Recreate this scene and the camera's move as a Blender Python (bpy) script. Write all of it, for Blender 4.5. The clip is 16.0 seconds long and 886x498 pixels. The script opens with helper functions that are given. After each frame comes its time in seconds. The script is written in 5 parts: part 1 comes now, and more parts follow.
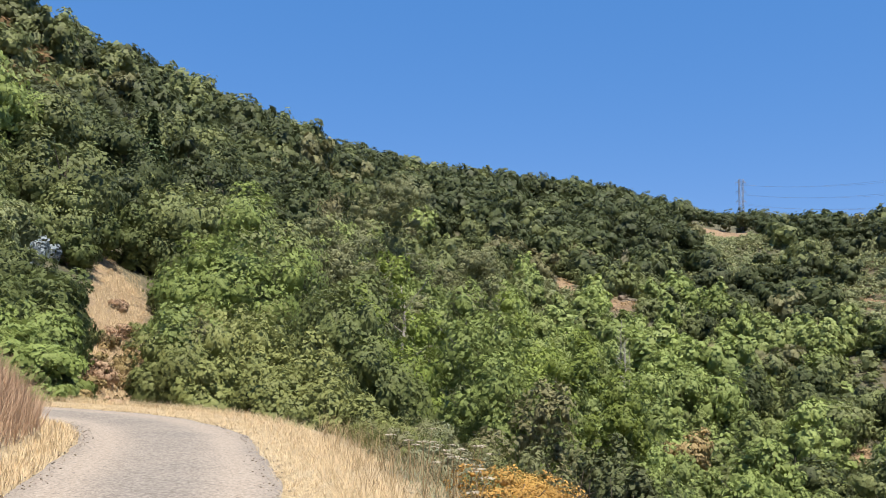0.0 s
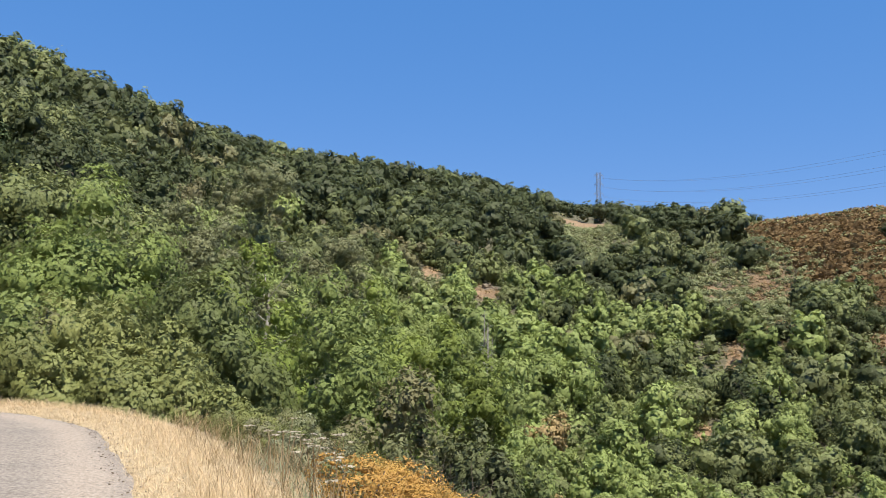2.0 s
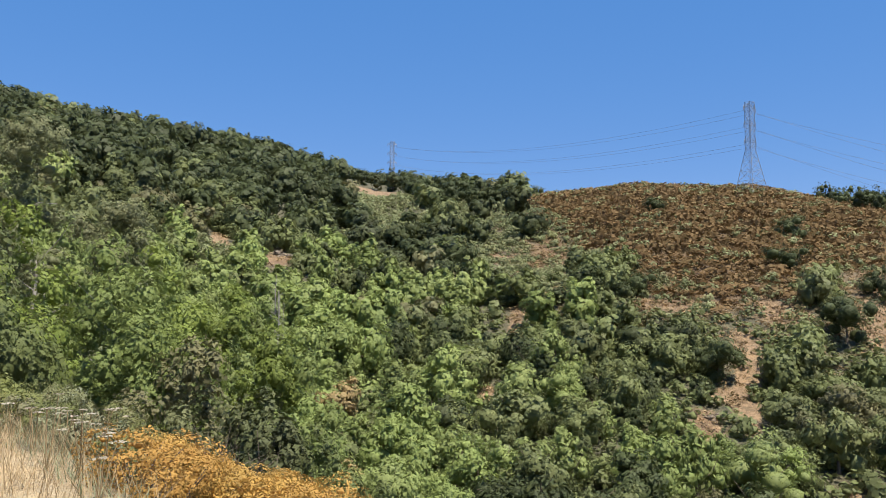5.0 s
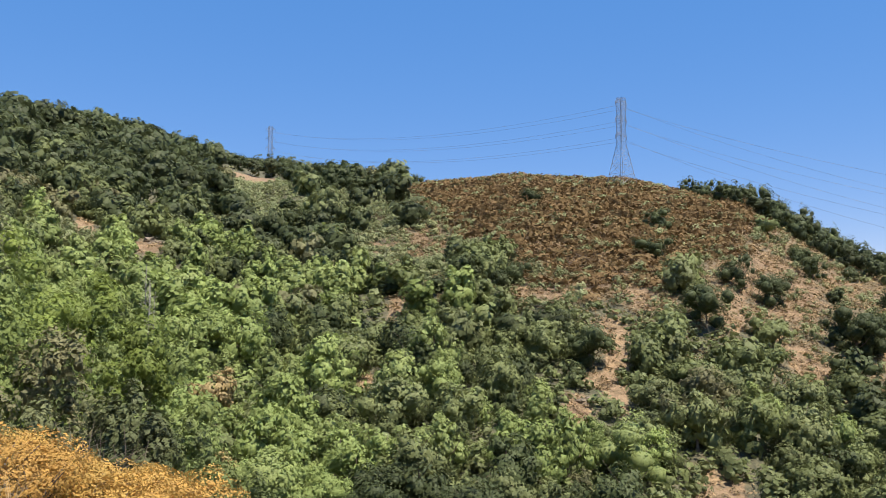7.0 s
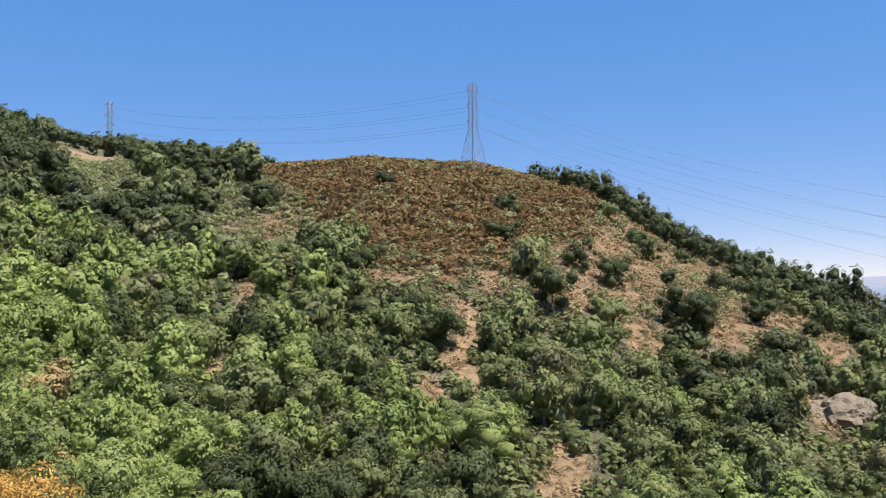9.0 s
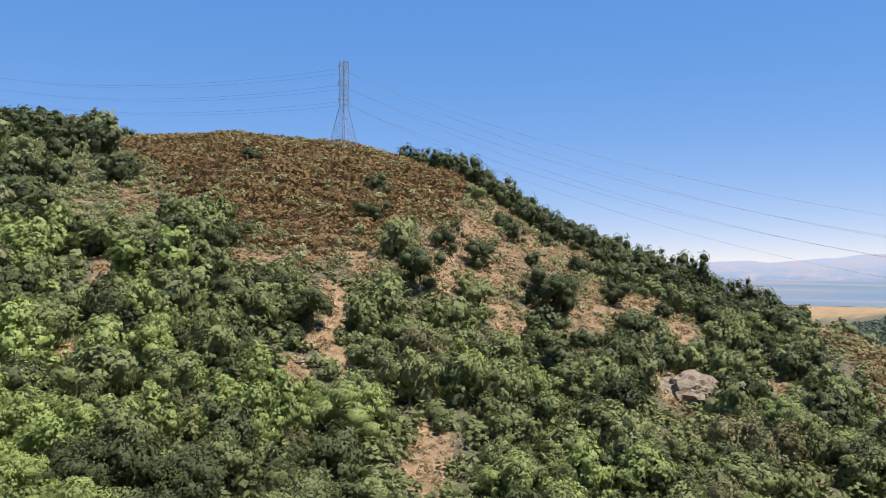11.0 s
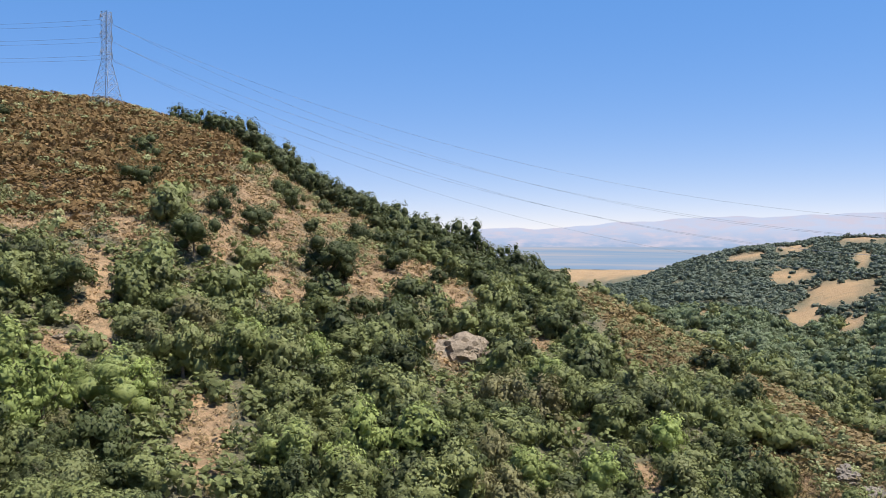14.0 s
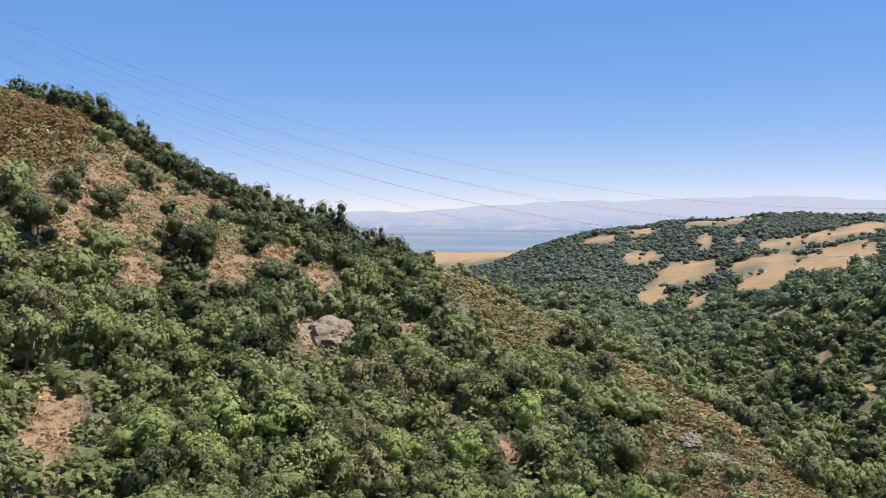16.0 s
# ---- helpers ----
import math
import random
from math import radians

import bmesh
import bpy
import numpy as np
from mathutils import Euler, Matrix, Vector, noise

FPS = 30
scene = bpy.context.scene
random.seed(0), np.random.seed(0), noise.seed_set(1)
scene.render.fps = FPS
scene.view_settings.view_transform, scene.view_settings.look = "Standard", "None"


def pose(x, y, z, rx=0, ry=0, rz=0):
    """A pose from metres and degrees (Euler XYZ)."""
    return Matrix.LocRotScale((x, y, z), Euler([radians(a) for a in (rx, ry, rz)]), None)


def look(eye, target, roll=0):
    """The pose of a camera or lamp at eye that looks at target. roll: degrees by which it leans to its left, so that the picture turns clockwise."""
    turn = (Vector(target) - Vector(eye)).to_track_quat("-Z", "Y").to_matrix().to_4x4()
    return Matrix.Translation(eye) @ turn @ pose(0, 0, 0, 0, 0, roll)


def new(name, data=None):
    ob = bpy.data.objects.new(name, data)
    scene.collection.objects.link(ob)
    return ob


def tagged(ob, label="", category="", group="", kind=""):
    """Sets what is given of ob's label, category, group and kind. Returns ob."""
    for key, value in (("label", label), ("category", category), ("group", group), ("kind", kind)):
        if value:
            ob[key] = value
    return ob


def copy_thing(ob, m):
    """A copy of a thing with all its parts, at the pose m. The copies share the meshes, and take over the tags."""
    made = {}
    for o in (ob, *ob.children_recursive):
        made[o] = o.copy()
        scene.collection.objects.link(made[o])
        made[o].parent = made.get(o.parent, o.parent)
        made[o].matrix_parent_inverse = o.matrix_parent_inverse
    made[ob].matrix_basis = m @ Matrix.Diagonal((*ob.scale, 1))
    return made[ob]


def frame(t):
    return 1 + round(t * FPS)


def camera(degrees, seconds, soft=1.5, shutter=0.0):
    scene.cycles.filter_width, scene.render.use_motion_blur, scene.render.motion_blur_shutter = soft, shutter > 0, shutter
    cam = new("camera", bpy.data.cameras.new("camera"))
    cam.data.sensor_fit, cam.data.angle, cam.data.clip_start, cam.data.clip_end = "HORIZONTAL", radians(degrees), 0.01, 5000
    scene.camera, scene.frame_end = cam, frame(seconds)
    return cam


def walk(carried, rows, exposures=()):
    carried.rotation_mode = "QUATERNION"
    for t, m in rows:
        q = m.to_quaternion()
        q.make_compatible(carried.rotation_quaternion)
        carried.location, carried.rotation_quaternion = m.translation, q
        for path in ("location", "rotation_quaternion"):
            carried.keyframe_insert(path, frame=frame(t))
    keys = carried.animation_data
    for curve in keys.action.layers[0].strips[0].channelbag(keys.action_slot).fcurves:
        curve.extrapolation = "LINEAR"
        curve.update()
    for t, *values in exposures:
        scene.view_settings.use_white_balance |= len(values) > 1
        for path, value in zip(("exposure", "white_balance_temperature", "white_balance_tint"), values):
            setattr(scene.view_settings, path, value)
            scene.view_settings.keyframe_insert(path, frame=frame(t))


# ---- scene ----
# Camera: a phone held out at arm's length and swung to the right from the edge of a fire road.
cam = camera(56.36, 16.0, soft=0.6)
EYE, ARM = 1.65, 0.33
SWING = [
    (0.0, -0.00, 7.40, -1.80), (0.5, -2.14, 7.29, -1.54), (1.0, -4.34, 7.12, -1.29), (1.5, -6.63, 7.00, -1.09),
    (2.0, -9.19, 6.82, -1.11), (2.5, -11.46, 6.57, -1.10), (3.0, -13.96, 6.31, -1.15), (3.5, -16.82, 6.09, -1.04),
    (4.0, -19.19, 5.52, -0.66), (6.5, -29.56, 4.10, -0.24), (7.0, -31.72, 3.94, -0.05), (7.5, -34.02, 3.68, 0.12),
    (8.0, -36.42, 3.33, 0.26), (8.5, -39.12, 3.07, 0.44), (9.0, -41.80, 2.71, 0.59), (9.5, -44.12, 2.26, 0.41),
    (10.0, -46.43, 1.95, 0.28), (12.5, -57.80, 0.17, -0.17), (13.0, -60.43, -0.26, 0.06), (13.5, -63.29, -0.61, 0.17),
    (14.0, -66.05, -0.97, 0.02), (14.5, -68.09, -1.29, -0.25), (15.0, -70.24, -1.69, -0.43), (15.5, -72.87, -2.00, -0.17),
    (16.0, -75.37, -2.15, -0.09),
]
walk(cam, [(t, pose(-ARM * math.sin(radians(yaw)), ARM * math.cos(radians(yaw)), EYE, 90 + pitch, roll, yaw))
           for t, yaw, pitch, roll in SWING],
     [(0.0, 0.82), (3.0, 0.82), (4.0, 0.72), (6.5, 0.88), (9.0, 0.87), (10.0, 0.81), (12.5, 0.91), (16.0, 0.85)])

# World, sun and exposure: a clear summer noon.
SUN_ELEVATION, SUN_AZIMUTH = 67.0, 158.0
world = bpy.data.worlds.new("world")
scene.world = world
world.use_nodes = True
wt = world.node_tree
sky = wt.nodes.new("ShaderNodeTexSky")
sky.sky_type, sky.sun_disc = "NISHITA", False
sky.sun_elevation, sky.sun_rotation = radians(SUN_ELEVATION), radians(SUN_AZIMUTH)
sky.altitude, sky.air_density, sky.dust_density, sky.ozone_density = 1600.0, 0.65, 0.1, 3.0
wt.nodes["Background"].inputs["Strength"].default_value = 0.297
rich = wt.nodes.new("ShaderNodeHueSaturation")
rich.inputs["Saturation"].default_value = 2.9
rich.inputs["Hue"].default_value = 0.511
even = wt.nodes.new("ShaderNodeGamma")
even.inputs["Gamma"].default_value = 0.28
wt.links.new(sky.outputs["Color"], even.inputs["Color"])
wt.links.new(even.outputs["Color"], rich.inputs["Color"])
warm = wt.nodes.new("ShaderNodeMix")
warm.data_type, warm.blend_type = "RGBA", "MULTIPLY"
warm.inputs[0].default_value, warm.inputs[7].default_value = 1.0, (1.18, 0.99, 1.01, 1.0)
wt.links.new(rich.outputs["Color"], warm.inputs[6])
wt.links.new(warm.outputs[2], wt.nodes["Background"].inputs["Color"])
sun = new("sun", bpy.data.lights.new("sun", "SUN"))
sun.data.energy, sun.data.angle, sun.data.color = 4.6, radians(0.53), (1.0, 0.95, 0.87)
sa, se = radians(SUN_AZIMUTH), radians(SUN_ELEVATION)
sun.matrix_world = look((0, 0, 0), (-math.sin(sa) * math.cos(se), -math.cos(sa) * math.cos(se), -math.sin(se)))
# ---- the lie of the land ----
# Bearings are degrees clockwise from straight ahead of the first view; slopes run canyon floor -> ridge -> next canyon -> far ridge.
# bearing, distance and rise (degrees, seen from eye height) of the canyon floor, distance and rise of the ridge
RIDGES = np.array([
    (-180, 40, 12, 200, 22), (-90, 30, 14, 200, 24), (-45, 33, 2, 330, 22), (-30, 33, -2.5, 390, 20.0), (-24, 34, -4.2, 410, 17.5),
    (-12, 40, -7, 460, 14.1), (-6, 52, -11, 520, 12.6), (-1, 62, -14, 560, 12.15), (10, 74, -17, 620, 10.95), (19, 82, -17, 640, 9.15), (25, 85, -17.5, 560, 8.65),
    (28.5, 86, -17.5, 480, 8.15), (36, 88, -18, 430, 8.85), (44, 90, -19, 415, 8.4), (52, 92, -20, 395, 6.8), (57.5, 94, -21, 370, 2.9),
    (64, 96, -22, 345, 0.3), (69, 97, -23, 330, -1.9), (77, 98, -24, 300, -4.3), (86, 98, -25, 250, -9.2), (91, 96, -26, 195, -12.2),
])
SPUR = np.array([(95, 94, -27, 165, -14.6), (99, 92, -28, 145, -17.4), (106, 90, -29, 125, -21), (125, 70, -20, 130, -15), (180, 40, 12, 200, 22)])
LAND = np.concatenate([RIDGES, SPUR])
# bearing, then distance and rise of the second canyon, of the wooded shoulder behind it and of the far ridge
FAR = np.array([
    (-180, 260, 20, 500, 18, 1300, 9), (-30, 480, 18, 700, 13, 1400, 6), (20, 760, 7, 900, 4, 1500, 0), (50, 520, 0, 800, -3, 1500, -3.5),
    (66, 520, -5, 800, -5.2, 1500, -4.2), (76, 500, -7, 800, -5.6, 1400, -3.9), (79, 460, -8, 740, -5.2, 1350, -3.2),
    (83, 430, -9, 720, -5.0, 1300, -1.75), (86, 430, -9.8, 700, -5.2, 1300, -0.95), (89, 420, -10.8, 680, -6.2, 1300, -0.6),
    (93, 330, -13.4, 560, -7.2, 1300, -0.05), (98, 280, -15.8, 520, -5.6, 1350, 0.2), (104, 250, -17.2, 500, -3.9, 1350, 0.05),
    (118, 240, -16, 480, -2.6, 1300, 1),
])
FAR = np.concatenate([FAR, [(180, 260, 20, 500, 18, 1300, 9)]])
ROAD = np.array([(1.2, -26), (0.2, -12), (-1.25, 0), (-2.2, 4.6), (-3.1, 9.2), (-4.25, 13.4), (-5.35, 16.6), (-7.1, 19.2), (-9.7, 20.8), (-13, 21.4), (-18, 20.8), (-26, 18)])
HALF_ROAD = 1.5


def smooth(a, b, v):
    u = np.clip((v - a) / (b - a), 0, 1)
    return u * u * (3 - 2 * u)


def spline(pts, n):
    """n points along a smooth curve through pts."""
    u = np.linspace(0, len(pts) - 1, n)
    i = np.clip(u.astype(int), 0, len(pts) - 2)
    f = (u - i)[:, None]
    p = np.vstack([2 * pts[0] - pts[1], pts, 2 * pts[-1] - pts[-2]])
    a, b, c, d = p[i], p[i + 1], p[i + 2], p[i + 3]
    return 0.5 * (2 * b + (c - a) * f + (2 * a - 5 * b + 4 * c - d) * f ** 2 + (3 * b - a - 3 * c + d) * f ** 3)


LINE = spline(ROAD, 90)


def lateral(x, y):
    """Distance from the road's middle line, positive on its outer (valley) side."""
    shape = np.shape(x)
    x, y = np.ravel(x), np.ravel(y)
    best, side = np.full(x.shape, 1e9), np.ones(x.shape)
    for (ax, ay), (bx, by) in zip(LINE[:-1], LINE[1:]):
        dx, dy = bx - ax, by - ay
        u = np.clip(((x - ax) * dx + (y - ay) * dy) / (dx * dx + dy * dy), 0, 1)
        d = np.hypot(x - ax - u * dx, y - ay - u * dy)
        s = np.where((x - ax) * dy - (y - ay) * dx > 0, 1.0, -1.0)
        near = d < best
        best, side = np.where(near, d, best), np.where(near, s, side)
    return (best * side).reshape(shape)


def rough(x, y, size, seed=0):
    """Smooth wandering value of about -1 to 1 at the scale of size metres."""
    v = np.zeros(np.shape(x))
    for k in range(5):
        a = 1.7 + 2.4 * k + seed
        w = 2 * np.pi / size * (0.6 + 0.27 * k)
        v = v + np.sin(w * (x * np.cos(a) + y * np.sin(a)) + 1.3 * np.sin(w * 0.6 * (y * np.cos(a) - x * np.sin(a)) + a) + 5 * a)
    return v / 3.2


def bearing(x, y):
    return np.degrees(np.arctan2(x, y)), np.hypot(x, y)


def land(az, table, column):
    return np.interp(az, table[:, 0], table[:, column])


def height(x, y):
    az, r = bearing(x, y)
    r = np.maximum(r, 0.01)
    knots = []
    for table, dc, ec in ((LAND, 1, 2), (LAND, 3, 4), (FAR, 1, 2), (FAR, 3, 4), (FAR, 5, 6)):
        d = land(az, table, dc)
        knots.append((d, EYE + d * np.tan(np.radians(land(az, table, ec)))))
    knots.append((np.full(np.shape(az), 1950.0), -80 - 22 * smooth(84, 92, az) - 20 * (1 - smooth(66, 73, az))))
    knots.append((np.full(np.shape(az), 2500.0), np.full(np.shape(az), -104.0)))
    knots.append((np.full(np.shape(az), 4950.0), np.full(np.shape(az), -66.0)))
    z = np.zeros(np.shape(az))
    d0, z0 = np.zeros(np.shape(az)), np.zeros(np.shape(az))
    for k, (d, zk) in enumerate(knots):
        u = np.clip((r - d0) / np.maximum(d - d0, 1), 0, 1)
        ease = u * u * (3 - 2 * u)
        blend = 0.25 if k == 1 else 0.6
        z = np.where(r >= d0, z0 + (zk - z0) * (u + (ease - u) * blend), z)
        d0, z0 = d, zk
    crest_d = land(az, LAND, 3)
    swell = smooth(50, 160, r) * (1 - smooth(1700, 2300, r)) * (1 - 0.75 * np.exp(-((r - crest_d) / (0.16 * crest_d)) ** 2))
    z = z + swell * (rough(x, y, 90) * np.minimum(2.2, 0.012 * r) + rough(x, y, 31, 2) * 0.7) + 0.10 * rough(x, y, 6, 4) * smooth(9, 20, r)
    # a worn bank below the poison oak
    bank = (0.45 + 0.16 * rough(x, y, 1.6, 5)) * np.exp(-((az - 14.6) / 2.6) ** 2 - ((r - 17) / 5.0) ** 2)
    # the bench of the road, its bank on the uphill side and the drop on the other
    s = lateral(x, y)
    edge = np.abs(s) - HALF_ROAD
    crest = 1.5 + 0.5 * rough(x, y, 9, 7)
    down = -0.02 + 0.10 * smooth(0.0, 0.9, edge) * (1 - smooth(0.9, 2.2, edge)) - 0.40 * np.clip(edge - crest, 0, 60) * smooth(0, 3, edge - crest)
    up = 0.05 + 0.95 * np.clip(edge - 0.55, 0, 2.6) + 0.3 * np.clip(edge - 3.15, 0, 60) + 0.1 * rough(x, y, 2.5, 3)
    near = np.where(edge < 0, -0.05, np.where(s > 0, down, up * smooth(0.0, 0.9, edge)))
    w = smooth(13, 36, r) * smooth(0.2, 9, edge)
    return near * (1 - w) + z * w + bank


def place(az, d, lift=0.0):
    x, y = d * math.sin(radians(az)), d * math.cos(radians(az))
    return Vector((x, y, float(height(np.array([x]), np.array([y]))[0]) + lift))
# ---- materials ----


def material(name):
    m = bpy.data.materials.new(name)
    m.use_nodes = True
    return m, m.node_tree, m.node_tree.nodes["Principled BSDF"]


def node(nt, kind, inputs=(), **props):
    n = nt.nodes.new(kind)
    for key, value in props.items():
        if key == "operation":
            n.operation = value
        elif key == "attribute_name":
            n.attribute_name = value
        elif key == "blend_type":
            n.blend_type = value
    for key, value in inputs:
        if hasattr(value, "is_output"):
            nt.links.new(value, n.inputs[key])
        else:
            n.inputs[key].default_value = value
    return n


def noise_of(nt, scale, detail=4.0, rough_=0.6, coords="Object"):
    tc = nt.nodes.new("ShaderNodeTexCoord")
    return node(nt, "ShaderNodeTexNoise", (("Vector", tc.outputs[coords]), ("Scale", scale), ("Detail", detail), ("Roughness", rough_))).outputs["Fac"]


def mixed(nt, fac, a, b, blend="MIX"):
    n = nt.nodes.new("ShaderNodeMix")
    n.data_type, n.blend_type = "RGBA", blend
    for sock, value in ((n.inputs[0], fac), (n.inputs[6], a), (n.inputs[7], b)):
        if hasattr(value, "is_output"):
            nt.links.new(value, sock)
        else:
            sock.default_value = (*value, 1) if isinstance(value, tuple) else value
    return n.outputs[2]


def ramped(nt, value, lo, hi):
    n = nt.nodes.new("ShaderNodeMapRange")
    nt.links.new(value, n.inputs[0])
    n.inputs[1].default_value, n.inputs[2].default_value = lo, hi
    return n.outputs[0]


def bumped(nt, bsdf, value, strength, distance):
    b = node(nt, "ShaderNodeBump", (("Strength", strength), ("Distance", distance), ("Height", value)))
    nt.links.new(b.outputs[0], bsdf.inputs["Normal"])


def leaf_material(name, dark, light, other, sheer=0.25, gloss=0.5, gain=1.0, grain=2.2, lace=0.0, holes=1.95, depth=0.68):
    """Foliage: each spray has its own shade, each plant its own hue; mottling, on the heart too, paints dark leaf gaps
    into the colour.
    """
    dark, light, other = (tuple(min(0.9, c * gain) for c in k) for k in (dark, light, other))
    dark = tuple(0.50 * a + 0.42 * b for a, b in zip(dark, light))
    m, nt, bsdf = material(name)
    geo = nt.nodes.new("ShaderNodeNewGeometry")
    tint = node(nt, "ShaderNodeAttribute", attribute_name="tint").outputs["Fac"]
    info = nt.nodes.new("ShaderNodeObjectInfo").outputs["Random"]
    own = node(nt, "ShaderNodeMath", ((0, tint), (1, info)), operation="ADD").outputs[0]
    own = node(nt, "ShaderNodeMath", ((0, own),), operation="FRACT").outputs[0]
    own2 = node(nt, "ShaderNodeMath", ((0, node(nt, "ShaderNodeMath", ((0, own), (1, 7.31)), operation="MULTIPLY").outputs[0]),), operation="FRACT").outputs[0]
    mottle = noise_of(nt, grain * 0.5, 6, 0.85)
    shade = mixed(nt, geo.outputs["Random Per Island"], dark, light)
    # the noise's dark end stands in for shade between leaves and clumps
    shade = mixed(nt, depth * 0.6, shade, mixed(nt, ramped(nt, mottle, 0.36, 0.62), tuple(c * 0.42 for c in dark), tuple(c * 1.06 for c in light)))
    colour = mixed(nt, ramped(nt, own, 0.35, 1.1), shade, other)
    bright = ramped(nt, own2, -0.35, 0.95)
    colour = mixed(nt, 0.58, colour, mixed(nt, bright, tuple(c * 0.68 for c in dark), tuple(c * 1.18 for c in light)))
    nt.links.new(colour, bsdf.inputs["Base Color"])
    bsdf.inputs["Roughness"].default_value = gloss
    bsdf.inputs["Specular IOR Level"].default_value = 0.14
    bumped(nt, bsdf, mottle, 0.4, 0.5 / grain)
    tr = node(nt, "ShaderNodeBsdfTranslucent", (("Color", colour),))
    mix = node(nt, "ShaderNodeMixShader", ((0, sheer), (1, bsdf.outputs[0]), (2, tr.outputs[0])))
    out = mix.outputs[0]
    if lace:
        # a spray is ragged: the gaps between its small leaves are open
        whole = node(nt, "ShaderNodeAttribute", attribute_name="heart").outputs["Fac"]
        dense = node(nt, "ShaderNodeMath", ((0, noise_of(nt, grain * holes, 3, 0.65)), (1, node(nt, "ShaderNodeMath", ((0, whole), (1, 0.035)), operation="MULTIPLY").outputs[0])), operation="ADD").outputs[0]
        solid = node(nt, "ShaderNodeMath", ((0, dense), (1, lace)), operation="GREATER_THAN").outputs[0]
        clear = nt.nodes.new("ShaderNodeBsdfTransparent")
        out = node(nt, "ShaderNodeMixShader", ((0, solid), (1, clear.outputs[0]), (2, out))).outputs[0]
    nt.links.new(out, nt.nodes["Material Output"].inputs["Surface"])
    return m


def plain_material(name, a, b, scale, roughness=0.85, bump=0.4, size=0.02, metal=0.0, fine=6.0):
    m, nt, bsdf = material(name)
    big, small = noise_of(nt, scale), noise_of(nt, scale * fine, 6)
    colour = mixed(nt, ramped(nt, big, 0.3, 0.7), a, b)
    colour = mixed(nt, 0.35, colour, mixed(nt, ramped(nt, small, 0.3, 0.7), tuple(c * 0.5 for c in a), b))
    nt.links.new(colour, bsdf.inputs["Base Color"])
    bsdf.inputs["Roughness"].default_value, bsdf.inputs["Metallic"].default_value = roughness, metal
    bumped(nt, bsdf, small, bump, size)
    return m


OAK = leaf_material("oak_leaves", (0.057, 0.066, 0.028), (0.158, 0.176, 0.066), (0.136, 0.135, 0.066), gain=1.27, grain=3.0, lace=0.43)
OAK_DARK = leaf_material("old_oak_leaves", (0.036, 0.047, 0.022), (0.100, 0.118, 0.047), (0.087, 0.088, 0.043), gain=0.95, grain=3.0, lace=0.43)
# far oaks: haze put into the leaf colour as bluer, greyer, flatter tones
HAZED_OAK = leaf_material("hazed_oak_leaves", (0.078, 0.101, 0.050), (0.157, 0.190, 0.100), (0.133, 0.148, 0.081), gain=1.08, grain=2.0, lace=0.41, holes=0.9, depth=0.4)
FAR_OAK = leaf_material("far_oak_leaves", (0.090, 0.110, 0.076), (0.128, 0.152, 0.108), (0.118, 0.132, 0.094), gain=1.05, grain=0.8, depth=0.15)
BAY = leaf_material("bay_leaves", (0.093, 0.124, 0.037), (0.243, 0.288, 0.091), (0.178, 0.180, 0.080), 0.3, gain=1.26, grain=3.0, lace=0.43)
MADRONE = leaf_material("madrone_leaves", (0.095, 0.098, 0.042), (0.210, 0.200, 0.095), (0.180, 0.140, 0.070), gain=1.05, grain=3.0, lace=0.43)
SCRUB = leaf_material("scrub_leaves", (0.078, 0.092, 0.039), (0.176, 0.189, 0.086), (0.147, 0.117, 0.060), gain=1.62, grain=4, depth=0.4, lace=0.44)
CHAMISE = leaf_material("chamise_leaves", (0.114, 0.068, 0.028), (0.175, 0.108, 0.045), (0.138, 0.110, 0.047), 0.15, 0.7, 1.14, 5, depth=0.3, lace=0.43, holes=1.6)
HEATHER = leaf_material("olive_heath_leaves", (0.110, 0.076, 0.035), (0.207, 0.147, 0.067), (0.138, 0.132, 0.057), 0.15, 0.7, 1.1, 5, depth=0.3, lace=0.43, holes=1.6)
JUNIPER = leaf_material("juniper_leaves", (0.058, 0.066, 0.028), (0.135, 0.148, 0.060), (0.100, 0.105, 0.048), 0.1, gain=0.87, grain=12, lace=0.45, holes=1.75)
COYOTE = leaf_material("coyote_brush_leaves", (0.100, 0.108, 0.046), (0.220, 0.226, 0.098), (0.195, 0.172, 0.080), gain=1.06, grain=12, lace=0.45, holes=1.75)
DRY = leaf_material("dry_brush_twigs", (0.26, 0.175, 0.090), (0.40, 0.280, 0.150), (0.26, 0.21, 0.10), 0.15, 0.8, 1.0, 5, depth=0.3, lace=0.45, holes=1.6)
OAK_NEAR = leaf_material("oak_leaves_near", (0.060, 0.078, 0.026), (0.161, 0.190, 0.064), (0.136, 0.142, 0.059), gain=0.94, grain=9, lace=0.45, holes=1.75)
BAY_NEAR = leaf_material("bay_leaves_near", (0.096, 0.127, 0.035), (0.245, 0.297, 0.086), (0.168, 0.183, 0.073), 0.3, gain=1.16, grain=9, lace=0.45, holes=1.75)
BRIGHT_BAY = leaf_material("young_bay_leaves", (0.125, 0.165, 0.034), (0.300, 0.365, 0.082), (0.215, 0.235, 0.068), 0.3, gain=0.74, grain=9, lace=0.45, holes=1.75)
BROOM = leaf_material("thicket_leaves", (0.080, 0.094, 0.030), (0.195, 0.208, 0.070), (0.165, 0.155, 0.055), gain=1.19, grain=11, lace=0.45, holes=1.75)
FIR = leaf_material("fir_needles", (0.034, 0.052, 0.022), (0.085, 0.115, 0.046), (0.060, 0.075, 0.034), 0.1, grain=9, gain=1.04)
